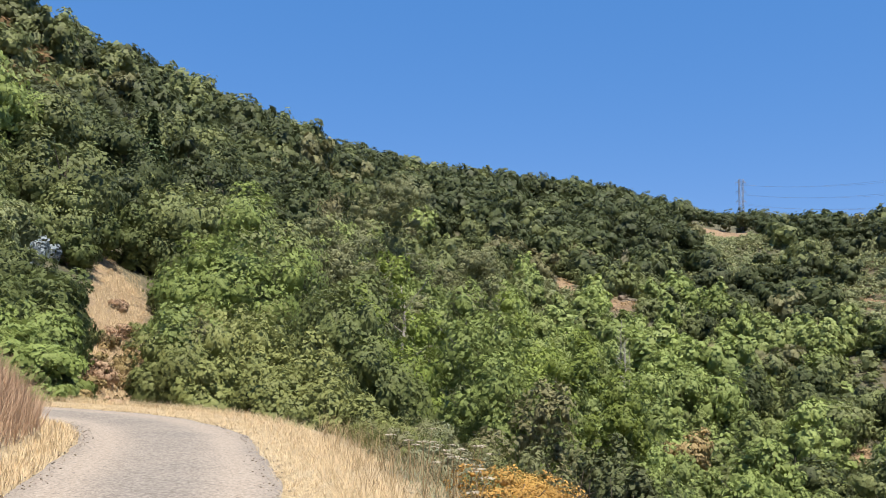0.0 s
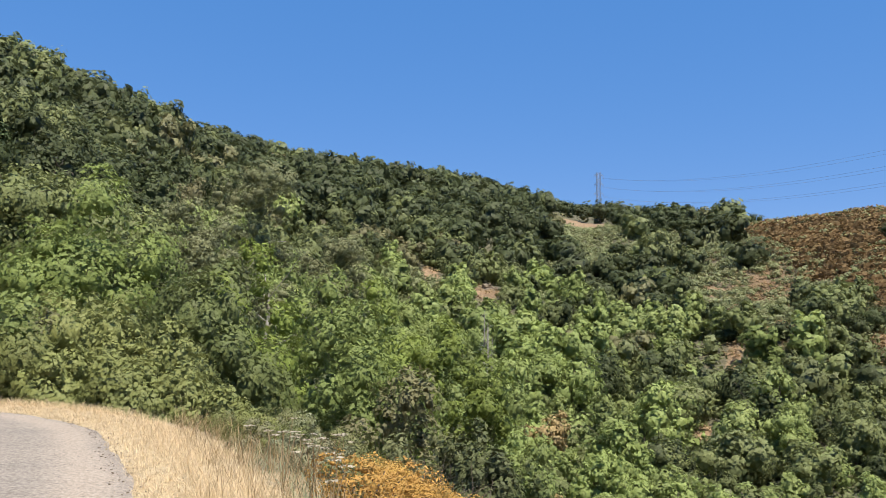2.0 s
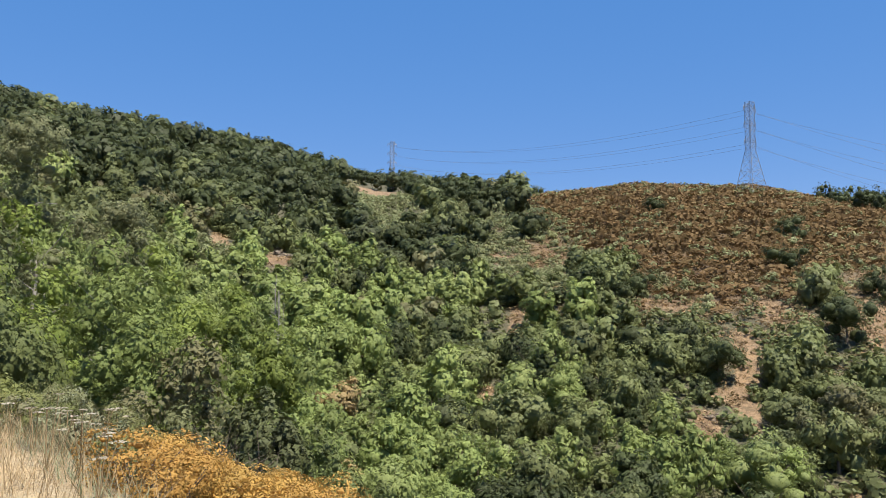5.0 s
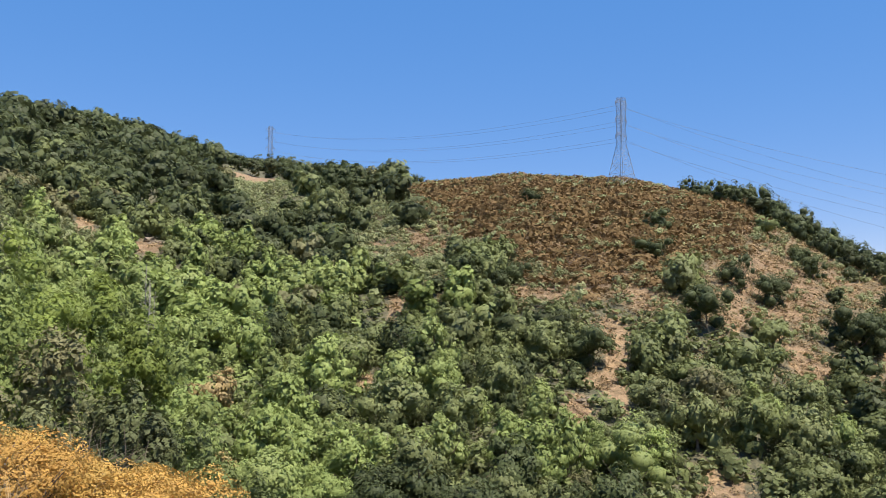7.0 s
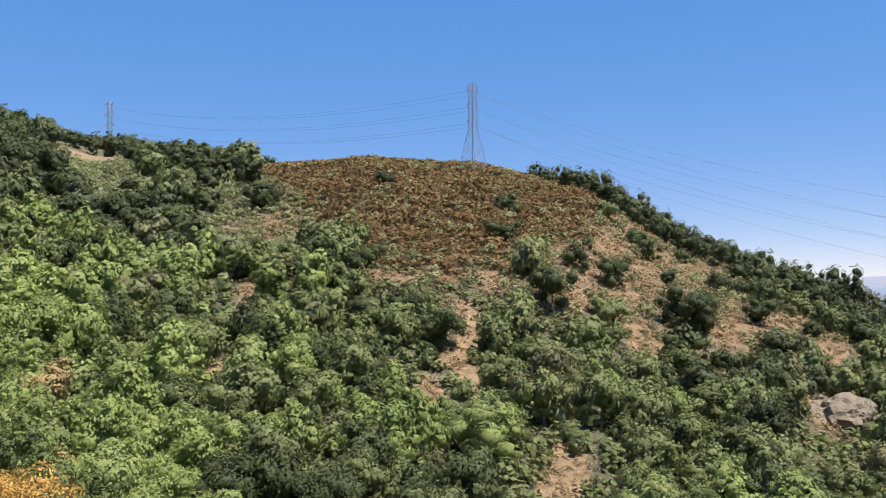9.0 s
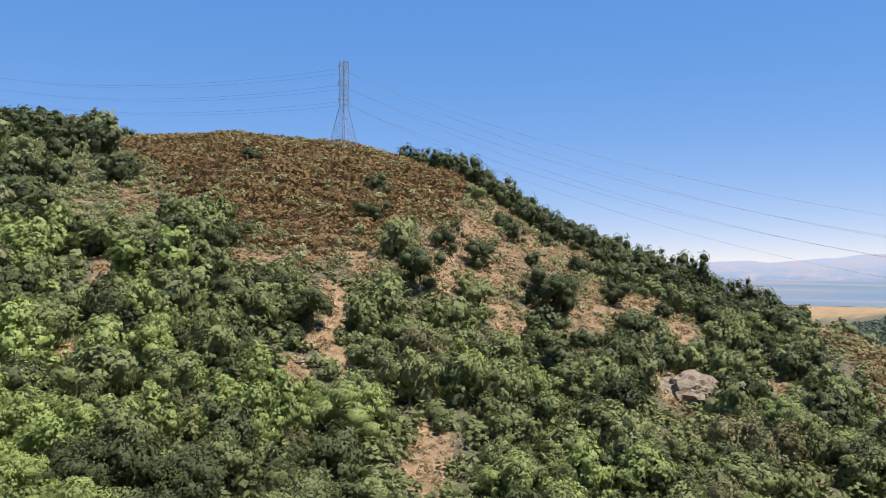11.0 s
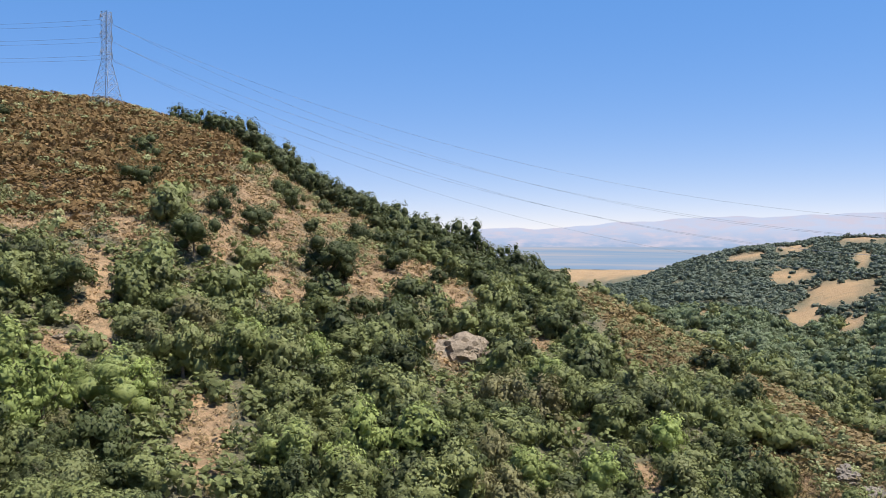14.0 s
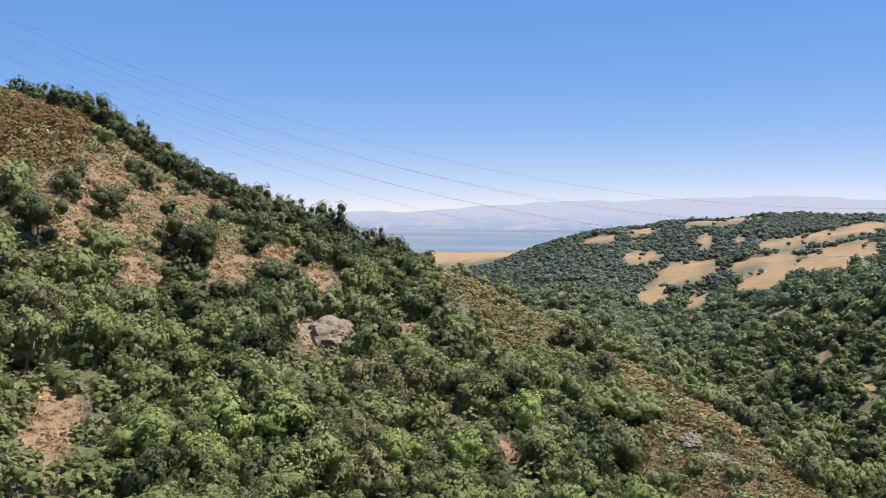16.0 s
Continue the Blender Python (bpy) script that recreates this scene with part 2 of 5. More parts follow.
ORANGE = leaf_material("poison_oak_leaves", (0.42, 0.17, 0.042), (0.76, 0.47, 0.13), (0.50, 0.40, 0.11), 0.3, grain=9, depth=0.3, gain=0.82)
RUST = leaf_material("drying_leaves", (0.22, 0.155, 0.065), (0.38, 0.28, 0.13), (0.24, 0.21, 0.09), gain=1.12, grain=4, depth=0.4)
SAGE = leaf_material("silver_leaves", (0.30, 0.36, 0.36), (0.52, 0.58, 0.58), (0.38, 0.43, 0.40), 0.15, gain=0.60, depth=0.3)
STRAW = leaf_material("dry_grass_blades", (0.57, 0.405, 0.225), (0.80, 0.63, 0.39), (0.70, 0.505, 0.29), 0.3, 0.7, grain=3, depth=0.2, gain=0.88)
PINKSTRAW = leaf_material("dry_bank_grass_blades", (0.370, 0.220, 0.132), (0.651, 0.458, 0.299), (0.510, 0.326, 0.202), 0.3, 0.7, grain=3, depth=0.2, gain=0.80)
FEATHER = leaf_material("tall_madrone_leaves", (0.140, 0.155, 0.070), (0.290, 0.300, 0.150), (0.240, 0.215, 0.110), 0.3, gain=0.94, grain=5.0, lace=0.48)
WEED = leaf_material("dry_weed_stems", (0.290, 0.200, 0.100), (0.520, 0.385, 0.215), (0.300, 0.225, 0.115), 0.2, 0.7, grain=5, depth=0.2, gain=0.8)
WEED_GREEN = leaf_material("weedy_leaves", (0.12, 0.135, 0.07), (0.27, 0.28, 0.16), (0.30, 0.25, 0.14), gain=1.08, grain=9)
UMBEL = leaf_material("umbel_heads", (0.370, 0.317, 0.220), (0.572, 0.510, 0.387), (0.352, 0.290, 0.176), 0.2, 0.8, gain=0.8)
BARK = plain_material("bark", (0.10, 0.07, 0.05), (0.20, 0.15, 0.11), 3.0, bump=0.8, size=0.03)
GREY_WOOD = plain_material("dead_wood", (0.30, 0.26, 0.23), (0.48, 0.43, 0.38), 2.0, bump=0.8, size=0.03)
STEEL = plain_material("galvanised_steel", (0.22, 0.22, 0.23), (0.34, 0.34, 0.35), 1.0, 0.6, 0.1, 0.01, 0.2)
CABLE = plain_material("aluminium_cable", (0.17, 0.19, 0.22), (0.23, 0.25, 0.28), 1.0, 0.6, 0.0, 0.01)
GLASSY = plain_material("porcelain", (0.25, 0.2, 0.17), (0.35, 0.3, 0.26), 4.0, 0.25, 0.0, 0.01)
ROCK = plain_material("rock", (0.155, 0.115, 0.075), (0.31, 0.240, 0.165), 0.6, bump=1.0, size=0.25, fine=8.0)
DARK_ROCK = plain_material("dark_rock", (0.10, 0.082, 0.062), (0.24, 0.195, 0.15), 0.6, bump=1.0, size=0.2, fine=7.0)
WHITE_PAINT = plain_material("pale_sheet_metal", (0.70, 0.70, 0.68), (0.8, 0.8, 0.8), 0.5, 0.5, 0.05, 0.01)


def ground_material():
    """Leaf litter and brown earth, with dry grass, bare soil and golden hay meadows where the plan has them."""
    m, nt, bsdf = material("hillside_ground")
    grass, bare, meadow, pink = (node(nt, "ShaderNodeAttribute", attribute_name=k).outputs["Fac"] for k in ("grass", "bare", "meadow", "pink"))
    brush = node(nt, "ShaderNodeAttribute", attribute_name="brush").outputs["Fac"]
    big, mid, fine = noise_of(nt, 0.02, 5), noise_of(nt, 0.25, 6), noise_of(nt, 3.0, 6, 0.7)
    litter = mixed(nt, ramped(nt, mid, 0.3, 0.7), (0.075, 0.068, 0.034), (0.16, 0.135, 0.072))
    soil = mixed(nt, ramped(nt, mid, 0.3, 0.7), (0.33, 0.200, 0.100), (0.47, 0.310, 0.165))
    scree = mixed(nt, ramped(nt, mid, 0.3, 0.7), (0.207, 0.114, 0.055), (0.326, 0.198, 0.101))
    straw = mixed(nt, ramped(nt, fine, 0.3, 0.7), (0.546, 0.387, 0.194), (0.722, 0.563, 0.334))
    hay = mixed(nt, ramped(nt, big, 0.3, 0.7), (0.31, 0.185, 0.078), (0.41, 0.258, 0.116))
    hay = mixed(nt, ramped(nt, noise_of(nt, 0.06, 6, 0.75), 0.52, 0.68), hay, (0.20, 0.140, 0.062))
    soil = mixed(nt, pink, soil, scree)
    tuft, crumb = noise_of(nt, 0.9, 6, 0.75), noise_of(nt, 0.16, 5, 0.7)
    soil = mixed(nt, ramped(nt, tuft, 0.46, 0.58), soil, mixed(nt, crumb, (0.125, 0.080, 0.034), (0.28, 0.175, 0.080)))
    soil = mixed(nt, ramped(nt, crumb, 0.55, 0.66), soil, (0.47, 0.295, 0.140))
    litter = mixed(nt, brush, litter, mixed(nt, ramped(nt, mid, 0.3, 0.7), (0.075, 0.070, 0.030), (0.165, 0.145, 0.066)))
    litter = mixed(nt, ramped(nt, tuft, 0.44, 0.58), litter, (0.062, 0.066, 0.030))
    litter = mixed(nt, pink, litter, mixed(nt, ramped(nt, tuft, 0.40, 0.60), (0.26, 0.180, 0.092), (0.135, 0.100, 0.046)))
    ragged = node(nt, "ShaderNodeMath", ((0, bare), (1, node(nt, "ShaderNodeMath", ((0, mid), (1, 0.5)), operation="SUBTRACT").outputs[0])), operation="ADD").outputs[0]
    colour = mixed(nt, ramped(nt, ragged, 0.35, 0.6), litter, soil)
    heathy = node(nt, "ShaderNodeAttribute", attribute_name="heathy").outputs["Fac"]
    colour = mixed(nt, heathy, colour, mixed(nt, ramped(nt, mid, 0.3, 0.7), (0.135, 0.078, 0.034), (0.23, 0.140, 0.062)))
    colour = mixed(nt, meadow, colour, hay)
    colour = mixed(nt, grass, colour, straw)
    colour = mixed(nt, 0.12, colour, mixed(nt, ramped(nt, fine, 0.35, 0.65), (0.12, 0.09, 0.06), (0.6, 0.5, 0.35)))
    colour = mixed(nt, 1.0, colour, (0.78, 0.78, 0.78), "MULTIPLY")
    nt.links.new(colour, bsdf.inputs["Base Color"])
    bsdf.inputs["Roughness"].default_value = 0.95
    bumped(nt, bsdf, tuft, 0.9, 0.7)
    return m


def road_material():
    m, nt, bsdf = material("gravel_road")
    lane = node(nt, "ShaderNodeAttribute", attribute_name="lane").outputs["Fac"]
    big, mid, fine = noise_of(nt, 0.5, 5), noise_of(nt, 6.0, 6, 0.7), noise_of(nt, 22.0, 4, 0.8)
    grey = mixed(nt, ramped(nt, big, 0.3, 0.7), (0.175, 0.140, 0.102), (0.28, 0.224, 0.162))
    dust = mixed(nt, ramped(nt, mid, 0.3, 0.7), (0.42, 0.315, 0.215), (0.52, 0.40, 0.28))
    wander = node(nt, "ShaderNodeMath", ((0, lane), (1, node(nt, "ShaderNodeMath", ((0, big), (1, 0.9)), operation="MULTIPLY").outputs[0])), operation="ADD").outputs[0]
    colour = mixed(nt, ramped(nt, wander, 0.35, 1.35), grey, dust)
    colour = mixed(nt, 0.5, colour, mixed(nt, ramped(nt, fine, 0.38, 0.62), (0.12, 0.105, 0.088), (0.60, 0.52, 0.43)))
    colour = mixed(nt, ramped(nt, mid, 0.62, 0.72), colour, (0.17, 0.145, 0.115))
    colour = mixed(nt, ramped(nt, noise_of(nt, 13.0, 5, 0.8), 0.56, 0.66), colour, (0.135, 0.115, 0.09))
    tcr = nt.nodes.new("ShaderNodeTexCoord")
    streak = node(nt, "ShaderNodeMapping", (("Vector", tcr.outputs["Object"]), ("Rotation", (0, 0, 0.25)), ("Scale", (2.2, 3.0, 1.0))))
    pale = node(nt, "ShaderNodeTexNoise", (("Vector", streak.outputs[0]), ("Scale", 1.0), ("Detail", 5.0), ("Roughness", 0.7))).outputs["Fac"]
    colour = mixed(nt, ramped(nt, pale, 0.66, 0.72), colour, (0.56, 0.48, 0.385))
    colour = mixed(nt, 1.0, colour, (0.78, 0.78, 0.78), "MULTIPLY")
    nt.links.new(colour, bsdf.inputs["Base Color"])
    bsdf.inputs["Roughness"].default_value = 0.9
    bumped(nt, bsdf, fine, 0.7, 0.015)
    return m


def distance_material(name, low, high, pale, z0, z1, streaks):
    """Plain far backdrop that glows by itself; the haze of miles of air is put into its colours."""
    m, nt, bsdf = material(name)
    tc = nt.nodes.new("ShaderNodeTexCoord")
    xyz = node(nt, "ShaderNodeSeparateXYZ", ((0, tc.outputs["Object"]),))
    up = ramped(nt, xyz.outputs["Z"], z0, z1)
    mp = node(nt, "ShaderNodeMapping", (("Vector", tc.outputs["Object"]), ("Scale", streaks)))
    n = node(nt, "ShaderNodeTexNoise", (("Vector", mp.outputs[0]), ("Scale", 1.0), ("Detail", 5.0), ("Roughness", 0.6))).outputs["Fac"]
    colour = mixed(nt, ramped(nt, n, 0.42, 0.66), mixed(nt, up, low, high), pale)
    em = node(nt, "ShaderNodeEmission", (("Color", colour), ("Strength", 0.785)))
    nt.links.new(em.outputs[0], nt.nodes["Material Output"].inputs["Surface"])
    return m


GROUND, GRAVEL = ground_material(), road_material()
# painted in: bluer haze low down, paler streaks for sunlit mountain slopes
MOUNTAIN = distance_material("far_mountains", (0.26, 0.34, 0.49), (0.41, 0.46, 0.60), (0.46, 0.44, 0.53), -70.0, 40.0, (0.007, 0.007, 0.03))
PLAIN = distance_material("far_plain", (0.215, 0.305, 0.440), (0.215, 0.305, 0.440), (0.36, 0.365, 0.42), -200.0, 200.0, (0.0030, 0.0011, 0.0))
# ---- ground, road, distance ----


def mesh_of(name, verts, quads, mat, attributes=(), smooth_=False, normals=None):
    """A mesh from arrays of places and four-cornered faces; normals, where given, round off the sprays of a crown."""
    me = bpy.data.meshes.new(name)
    verts, quads = np.asarray(verts, np.float32), np.asarray(quads, np.int32)
    me.vertices.add(len(verts))
    me.vertices.foreach_set("co", verts.ravel())
    me.loops.add(quads.size)
    me.loops.foreach_set("vertex_index", quads.ravel())
    me.polygons.add(len(quads))
    me.polygons.foreach_set("loop_start", np.arange(0, quads.size, 4, dtype=np.int32))
    if smooth_:
        me.polygons.foreach_set("use_smooth", np.ones(len(quads), bool))
    for key, values in attributes:
        at = me.attributes.new(key, "FLOAT", "POINT")
        at.data.foreach_set("value", np.asarray(values, np.float32))
    me.materials.append(mat)
    me.update(calc_edges=True)
    me.validate()
    if normals is not None:
        at = me.attributes.new("custom_normal", "FLOAT_VECTOR", "POINT")
        at.data.foreach_set("vector", np.asarray(normals, np.float32).ravel())
    return me


def grid_faces(rows, cols):
    i = np.arange(rows * cols).reshape(rows, cols)
    return np.stack([i[:-1, :-1], i[1:, :-1], i[1:, 1:], i[:-1, 1:]], -1).reshape(-1, 4)


# Open patches on the slopes: bearing, distance, half width in degrees, half length in metres, pinkness
OPEN = np.array([
    (-21.5, 48, 1.75, 20, 0.3), (-26.0, 318, 1.3, 16, 1), (18.4, 505, 1.6, 36, 0.3), (8.3, 248, 0.7, 10, 0), (12.0, 236, 1.0, 9, 1),
    (27.5, 280, 0.9, 9, 0), (30.6, 280, 1.5, 24, 1), (28.3, 199, 0.9, 7, 0.2), (26.4, 148, 0.5, 5, 0), (42.9, 181, 1.5, 9, 0.2),
    (43.4, 168, 0.9, 9, 0), (42.5, 160, 1.4, 6, 0), (43.7, 152, 0.6, 6, 0), (40.9, 144, 1.1, 6, 1), (39.8, 211, 3.4, 8, 0.9),
    (45.4, 206, 1.9, 9, 0.2), (53.2, 255, 2.9, 30, 0.35), (57.0, 296, 2.0, 18, 0.3), (50.6, 216, 1.6, 18, 0.3),
])
OPEN = np.concatenate([OPEN, [
    (44.0, 393, 1.3, 9, 0.6),
    (55.4, 201, 1.6, 8, 0.5), (50.0, 118, 1.8, 16, 0.3), (66.9, 195, 1.7, 13, 0.6), (72.9, 219, 0.7, 9, 0.2), (67.1, 248, 0.8, 13, 0.3),
    (75.6, 155, 0.8, 5, 0.4), (80.0, 141, 1.0, 7, 0.2), (60.5, 240, 2.2, 16, 0.4), (14.9, 17, 1.9, 6.5, 0.3), (63.6, 262, 1.4, 12, 0.4),
]])
# Golden meadows and cuts on the hills across the wide valley
MEADOW = np.array([
    (91.7, 845, 2.0, 44, 0), (99.5, 729, 3.7, 58, 0), (101.5, 763, 2.2, 90, 0), (96.5, 807, 2.0, 26, 0), (97.8, 928, 1.7, 56, 0), (100.2, 963, 1.9, 45, 0),
    (102.1, 1003, 1.4, 53, 0), (96.4, 676, 1.6, 60, 0), (92.6, 693, 0.9, 39, 0), (89.5, 754, 1.0, 44, 0.2), (93.6, 1250, 2.1, 60, 0), (95.1, 1290, 1.5, 60, 0),
    (89.0, 1240, 1.1, 60, 0), (86.2, 1180, 1.2, 40, 0), (92.9, 1025, 0.5, 55, 0.8), (95.0, 1000, 0.35, 34, 0.6), (89.0, 989, 1.3, 27, 0), (83.7, 684, 0.7, 28, 0.2),
    (86.2, 536, 0.6, 12, 0.2)])
MEADOW = np.concatenate([MEADOW, [
    (97.6, 508, 1.0, 12, 0.9), (93.8, 565, 0.4, 14, 0.6), (96.8, 418, 0.3, 6, 0.3), (100.1, 395, 0.35, 6, 0.4), (94.0, 428, 0.3, 9, 0.8), (102.7, 348, 0.7, 7, 0.7),
    (83.2, 588, 0.9, 12, 0.2), (78.5, 1850, 6.5, 240, 0), (103.5, 1100, 2.0, 60, 0),
]])


def patch(az, d, table, ragged):
    """How open the ground is (0 to 1), and how pink."""
    best, pink = np.zeros(np.shape(az)), np.zeros(np.shape(az))
    for a, dist, half, depth, p in table:
        v = 1.25 - np.hypot((az - a) / half, (d - dist) / depth) - 0.3 * ragged
        v = np.clip(v / 0.5, 0, 1)
        pink = np.where(v > best, p, pink)
        best = np.maximum(best, v)
    return best, pink


def slope_part(az, d):
    """0 at the canyon floor, 1 at the ridge."""
    dv, dr = land(az, LAND, 1), land(az, LAND, 3)
    return (d - dv) / (dr - dv), dr


def heath(az, d, x, y):
    """The burnt-brown chamise on the hill under the pylon and along the spur: 0 to 1."""
    f, dr = slope_part(az, d)
    low = np.interp(az, (28.0, 31, 34, 37, 41, 45, 48, 51, 54.5), (0.86, 0.66, 0.52, 0.40, 0.35, 0.38, 0.48, 0.62, 0.85)) + 0.09 * rough(x, y, 35, 5) + 0.05 * rough(x, y, 11, 2)
    v = smooth(-0.08, 0.09, f - low) * smooth(28.5, 30.5, az + 1.0 * rough(x, y, 40, 1)) * (1 - smooth(50.5, 54.5, az + 1.4 * rough(x, y, 30, 6)))
    ridge = smooth(0.26, 0.46, f + 0.16 * rough(x, y, 25, 8) + 0.2 * rough(x, y, 46, 3)) * smooth(84.5, 88, az + 0.8 * rough(x, y, 20, 1))
    edge = np.interp(az, (74.0, 76, 78, 80, 82, 84), (0.94, 0.85, 0.70, 0.66, 0.75, 0.86)) + 0.07 * rough(x, y, 30, 8) + 0.05 * rough(x, y, 11, 2)
    side = 0.9 * smooth(-0.06, 0.06, f - edge) * smooth(73.5, 75, az) * (1 - smooth(85, 87, az))
    upper = 0.55 * smooth(0.05, 0.3, rough(x, y, 46, 15)) * smooth(0.22, 0.3, f) * (1 - smooth(-19, -16, az)) * (d < 380)
    v = np.maximum(v, upper)
    return np.where(d < dr * 1.12, np.maximum(v, np.maximum(ridge, side)), 0)


def make_ground():
    az = np.radians(np.concatenate([np.arange(-180, -40, 4), np.arange(-40, 112, 0.5), np.arange(112, 180.1, 4)]))
    az[-1] = np.pi
    r = np.concatenate([np.arange(0.4, 40, 0.5), np.geomspace(40, 700, 75), np.geomspace(720, 4950, 32)])
    A, D = np.meshgrid(az, r, indexing="ij")
    x, y = D * np.sin(A), D * np.cos(A)
    z = height(x, y)
    deg = np.degrees(A)
    ragged = rough(x, y, np.clip(D * 0.05, 2, 40), 3)
    bare, pink = patch(deg, D, OPEN, ragged)
    meadow, mpink = patch(deg, D, MEADOW, ragged)
    brown = heath(deg, D, x, y)
    bare = np.maximum(bare * (1 - 0.5 * brown), 0.22 * brown)
    pink = np.maximum(pink, brown)
    f, _ = slope_part(deg, D)
    open_slope = smooth(22, 30, deg) * (1 - smooth(65, 69, deg)) * smooth(0.3, 0.5, f)
    bare = np.maximum(bare, (0.14 + 0.28 * smooth(45, 49, deg)) * open_slope * (D < 450))
    pink = np.maximum(pink, 0.7 * open_slope)
    wood = np.maximum(smooth(330, 480, D) * (deg > 70), smooth(34, 50, D) * (1 - np.clip(1.5 * brown, 0, 1)) * (1 - open_slope) * (D < 1500))
    s = lateral(x, y)
    edge = np.abs(s) - HALF_ROAD
    grass = np.where(edge > -0.3, 1 - smooth(1.3, 2.8, edge + 0.5 * rough(x, y, 3, 2)), 0) * (D < 60)
    grass = np.maximum(grass, np.where((s < 0) & (D < 45), 0.85, 0))
    grass = np.maximum(grass, patch(deg, D, OPEN[:1], ragged)[0] * 0.35)
    keep = lambda v: v.ravel()
    me = mesh_of("ground", np.stack([x, y, z], -1).reshape(-1, 3), grid_faces(len(az), len(r)), GROUND,
                 (("grass", keep(grass)), ("bare", keep(bare)), ("meadow", keep(np.clip(meadow - mpink * 0.15, 0, 1))), ("pink", keep(pink)), ("brush", keep(wood)), ("heathy", keep(np.clip(brown * 1.3, 0, 1) * (1 - 0.8 * patch(deg, D, OPEN, ragged)[0])))), True)
    tagged(new("ground", me), "dry brown hillsides and canyon with bare tan patches", "ground", kind="structure")


def make_road():
    line = spline(ROAD, 160)
    along = np.gradient(line, axis=0)
    along /= np.linalg.norm(along, axis=1)[:, None]
    side = np.stack([along[:, 1], -along[:, 0]], 1)
    u = np.linspace(-1, 1, 15)
    wob = 1 + 0.03 * np.sin(np.arange(160) * 0.31) + 0.02 * np.sin(np.arange(160) * 0.83)
    p = line[:, None] + side[:, None] * (u[None, :, None] * (HALF_ROAD + 0.12) * wob[:, None, None])
    z = 0.02 * (1 - u ** 2) - 0.012 * np.exp(-((np.abs(u) - 0.5) / 0.16) ** 2)
    z = np.broadcast_to(z, p.shape[:2]) - 0.06 * (np.abs(u) > 0.98)
    lane = np.broadcast_to(np.exp(-((np.abs(u) - 0.62) / 0.22) ** 2), p.shape[:2])
    me = mesh_of("road", np.concatenate([p, z[..., None]], -1).reshape(-1, 3), grid_faces(160, 15)[:, ::-1], GRAVEL, (("lane", lane.ravel()),), True)
    tagged(new("road", me), "grey gravel fire road with dusty wheel tracks", "road", kind="structure")


def make_distance():
    az = np.radians(np.arange(40, 125, 0.4))
    top = 84 * np.interp(np.degrees(az), (40, 62, 72, 80, 88, 95, 104, 125), (0.0, 0.2, 0.5, 0.95, 1.3, 1.45, 1.25, 1.0)) + 6 * np.sin(az * 23) + 4 * np.sin(az * 51 + 2) + 3 * np.sin(az * 97 + 1) + 2 * np.sin(az * 173)
    rows = []
    for k in range(9):
        u = k / 8
        d = 4700 + 170 * u
        rows.append(np.stack([d * np.sin(az), d * np.cos(az), -95 + (top + 95) * u + 4 * np.sin(az * 70 + k * 2) * u * (1 - u)], -1))
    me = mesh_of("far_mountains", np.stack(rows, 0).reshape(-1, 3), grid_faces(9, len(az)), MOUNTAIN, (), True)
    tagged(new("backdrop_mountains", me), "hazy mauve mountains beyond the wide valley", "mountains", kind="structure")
    r = np.linspace(2520, 4800, 40)
    A, D = np.meshgrid(az, r, indexing="ij")
    x, y = D * np.sin(A), D * np.cos(A)
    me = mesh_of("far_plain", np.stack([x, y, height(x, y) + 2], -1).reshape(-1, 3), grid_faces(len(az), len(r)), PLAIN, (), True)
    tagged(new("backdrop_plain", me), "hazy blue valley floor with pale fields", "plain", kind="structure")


make_ground()
make_road()
make_distance()
# ---- plants ----
rng = np.random.default_rng(7)


def unit(v):
    return v / np.maximum(np.linalg.norm(v, axis=-1, keepdims=True), 1e-9)


def outward(verts, quads):
    """Turns each face so that it looks away from the middle."""
    a, b, c = (verts[quads[:, k]] for k in range(3))
    wrong = (np.cross(b - a, c - a) * (a + c)).sum(-1) < 0
    return np.where(wrong[:, None], quads[:, ::-1], quads)


def cube_ball():
    """A ball of 24 four-cornered faces."""
    verts, quads = [], []
    g = np.linspace(-1, 1, 3)
    for axis in range(3):
        for sign in (-1, 1):
            base = len(verts)
            for a in g:
                for b in g:
                    p = np.insert(np.array([a, b]), axis, sign)
                    verts.append(p / np.linalg.norm(p))
            for i in range(2):
                for j in range(2):
                    q = [base + 3 * i + j, base + 3 * i + j + 1, base + 3 * i + j + 4, base + 3 * i + j + 3]
                    quads.append(q)
    verts, back = np.unique(np.round(np.array(verts), 5), axis=0, return_inverse=True)
    return verts, outward(verts, back.ravel()[np.array(quads)])


BALL_V, BALL_Q = cube_ball()


def with_heart(arrays, sprays, normals):
    """Marks the faces past the first sprays as the solid heart of a crown."""
    v, q = arrays
    return v, q, np.arange(len(v)) >= sprays * 4, normals


def leaves(centres, normals, size, slim=0.6):
    """Diamond-shaped leaves or sprays."""
    n = len(centres)
    t = unit(np.cross(normals, unit(rng.normal(size=(n, 3)))))
    b = np.cross(normals, t)
    s = (size * rng.uniform(0.65, 1.35, n))[:, None]
    lift = normals * s * 0.18
    v = np.stack([centres + t * s, centres + b * s * slim + lift, centres - t * s, centres - b * s * slim + lift], 1).reshape(-1, 3)
    return v, np.arange(4 * n).reshape(-1, 4)


CUBE_V = np.array([(x, y, z) for x in (-1, 1) for y in (-1, 1) for z in (-1, 1)]) / 3 ** 0.5
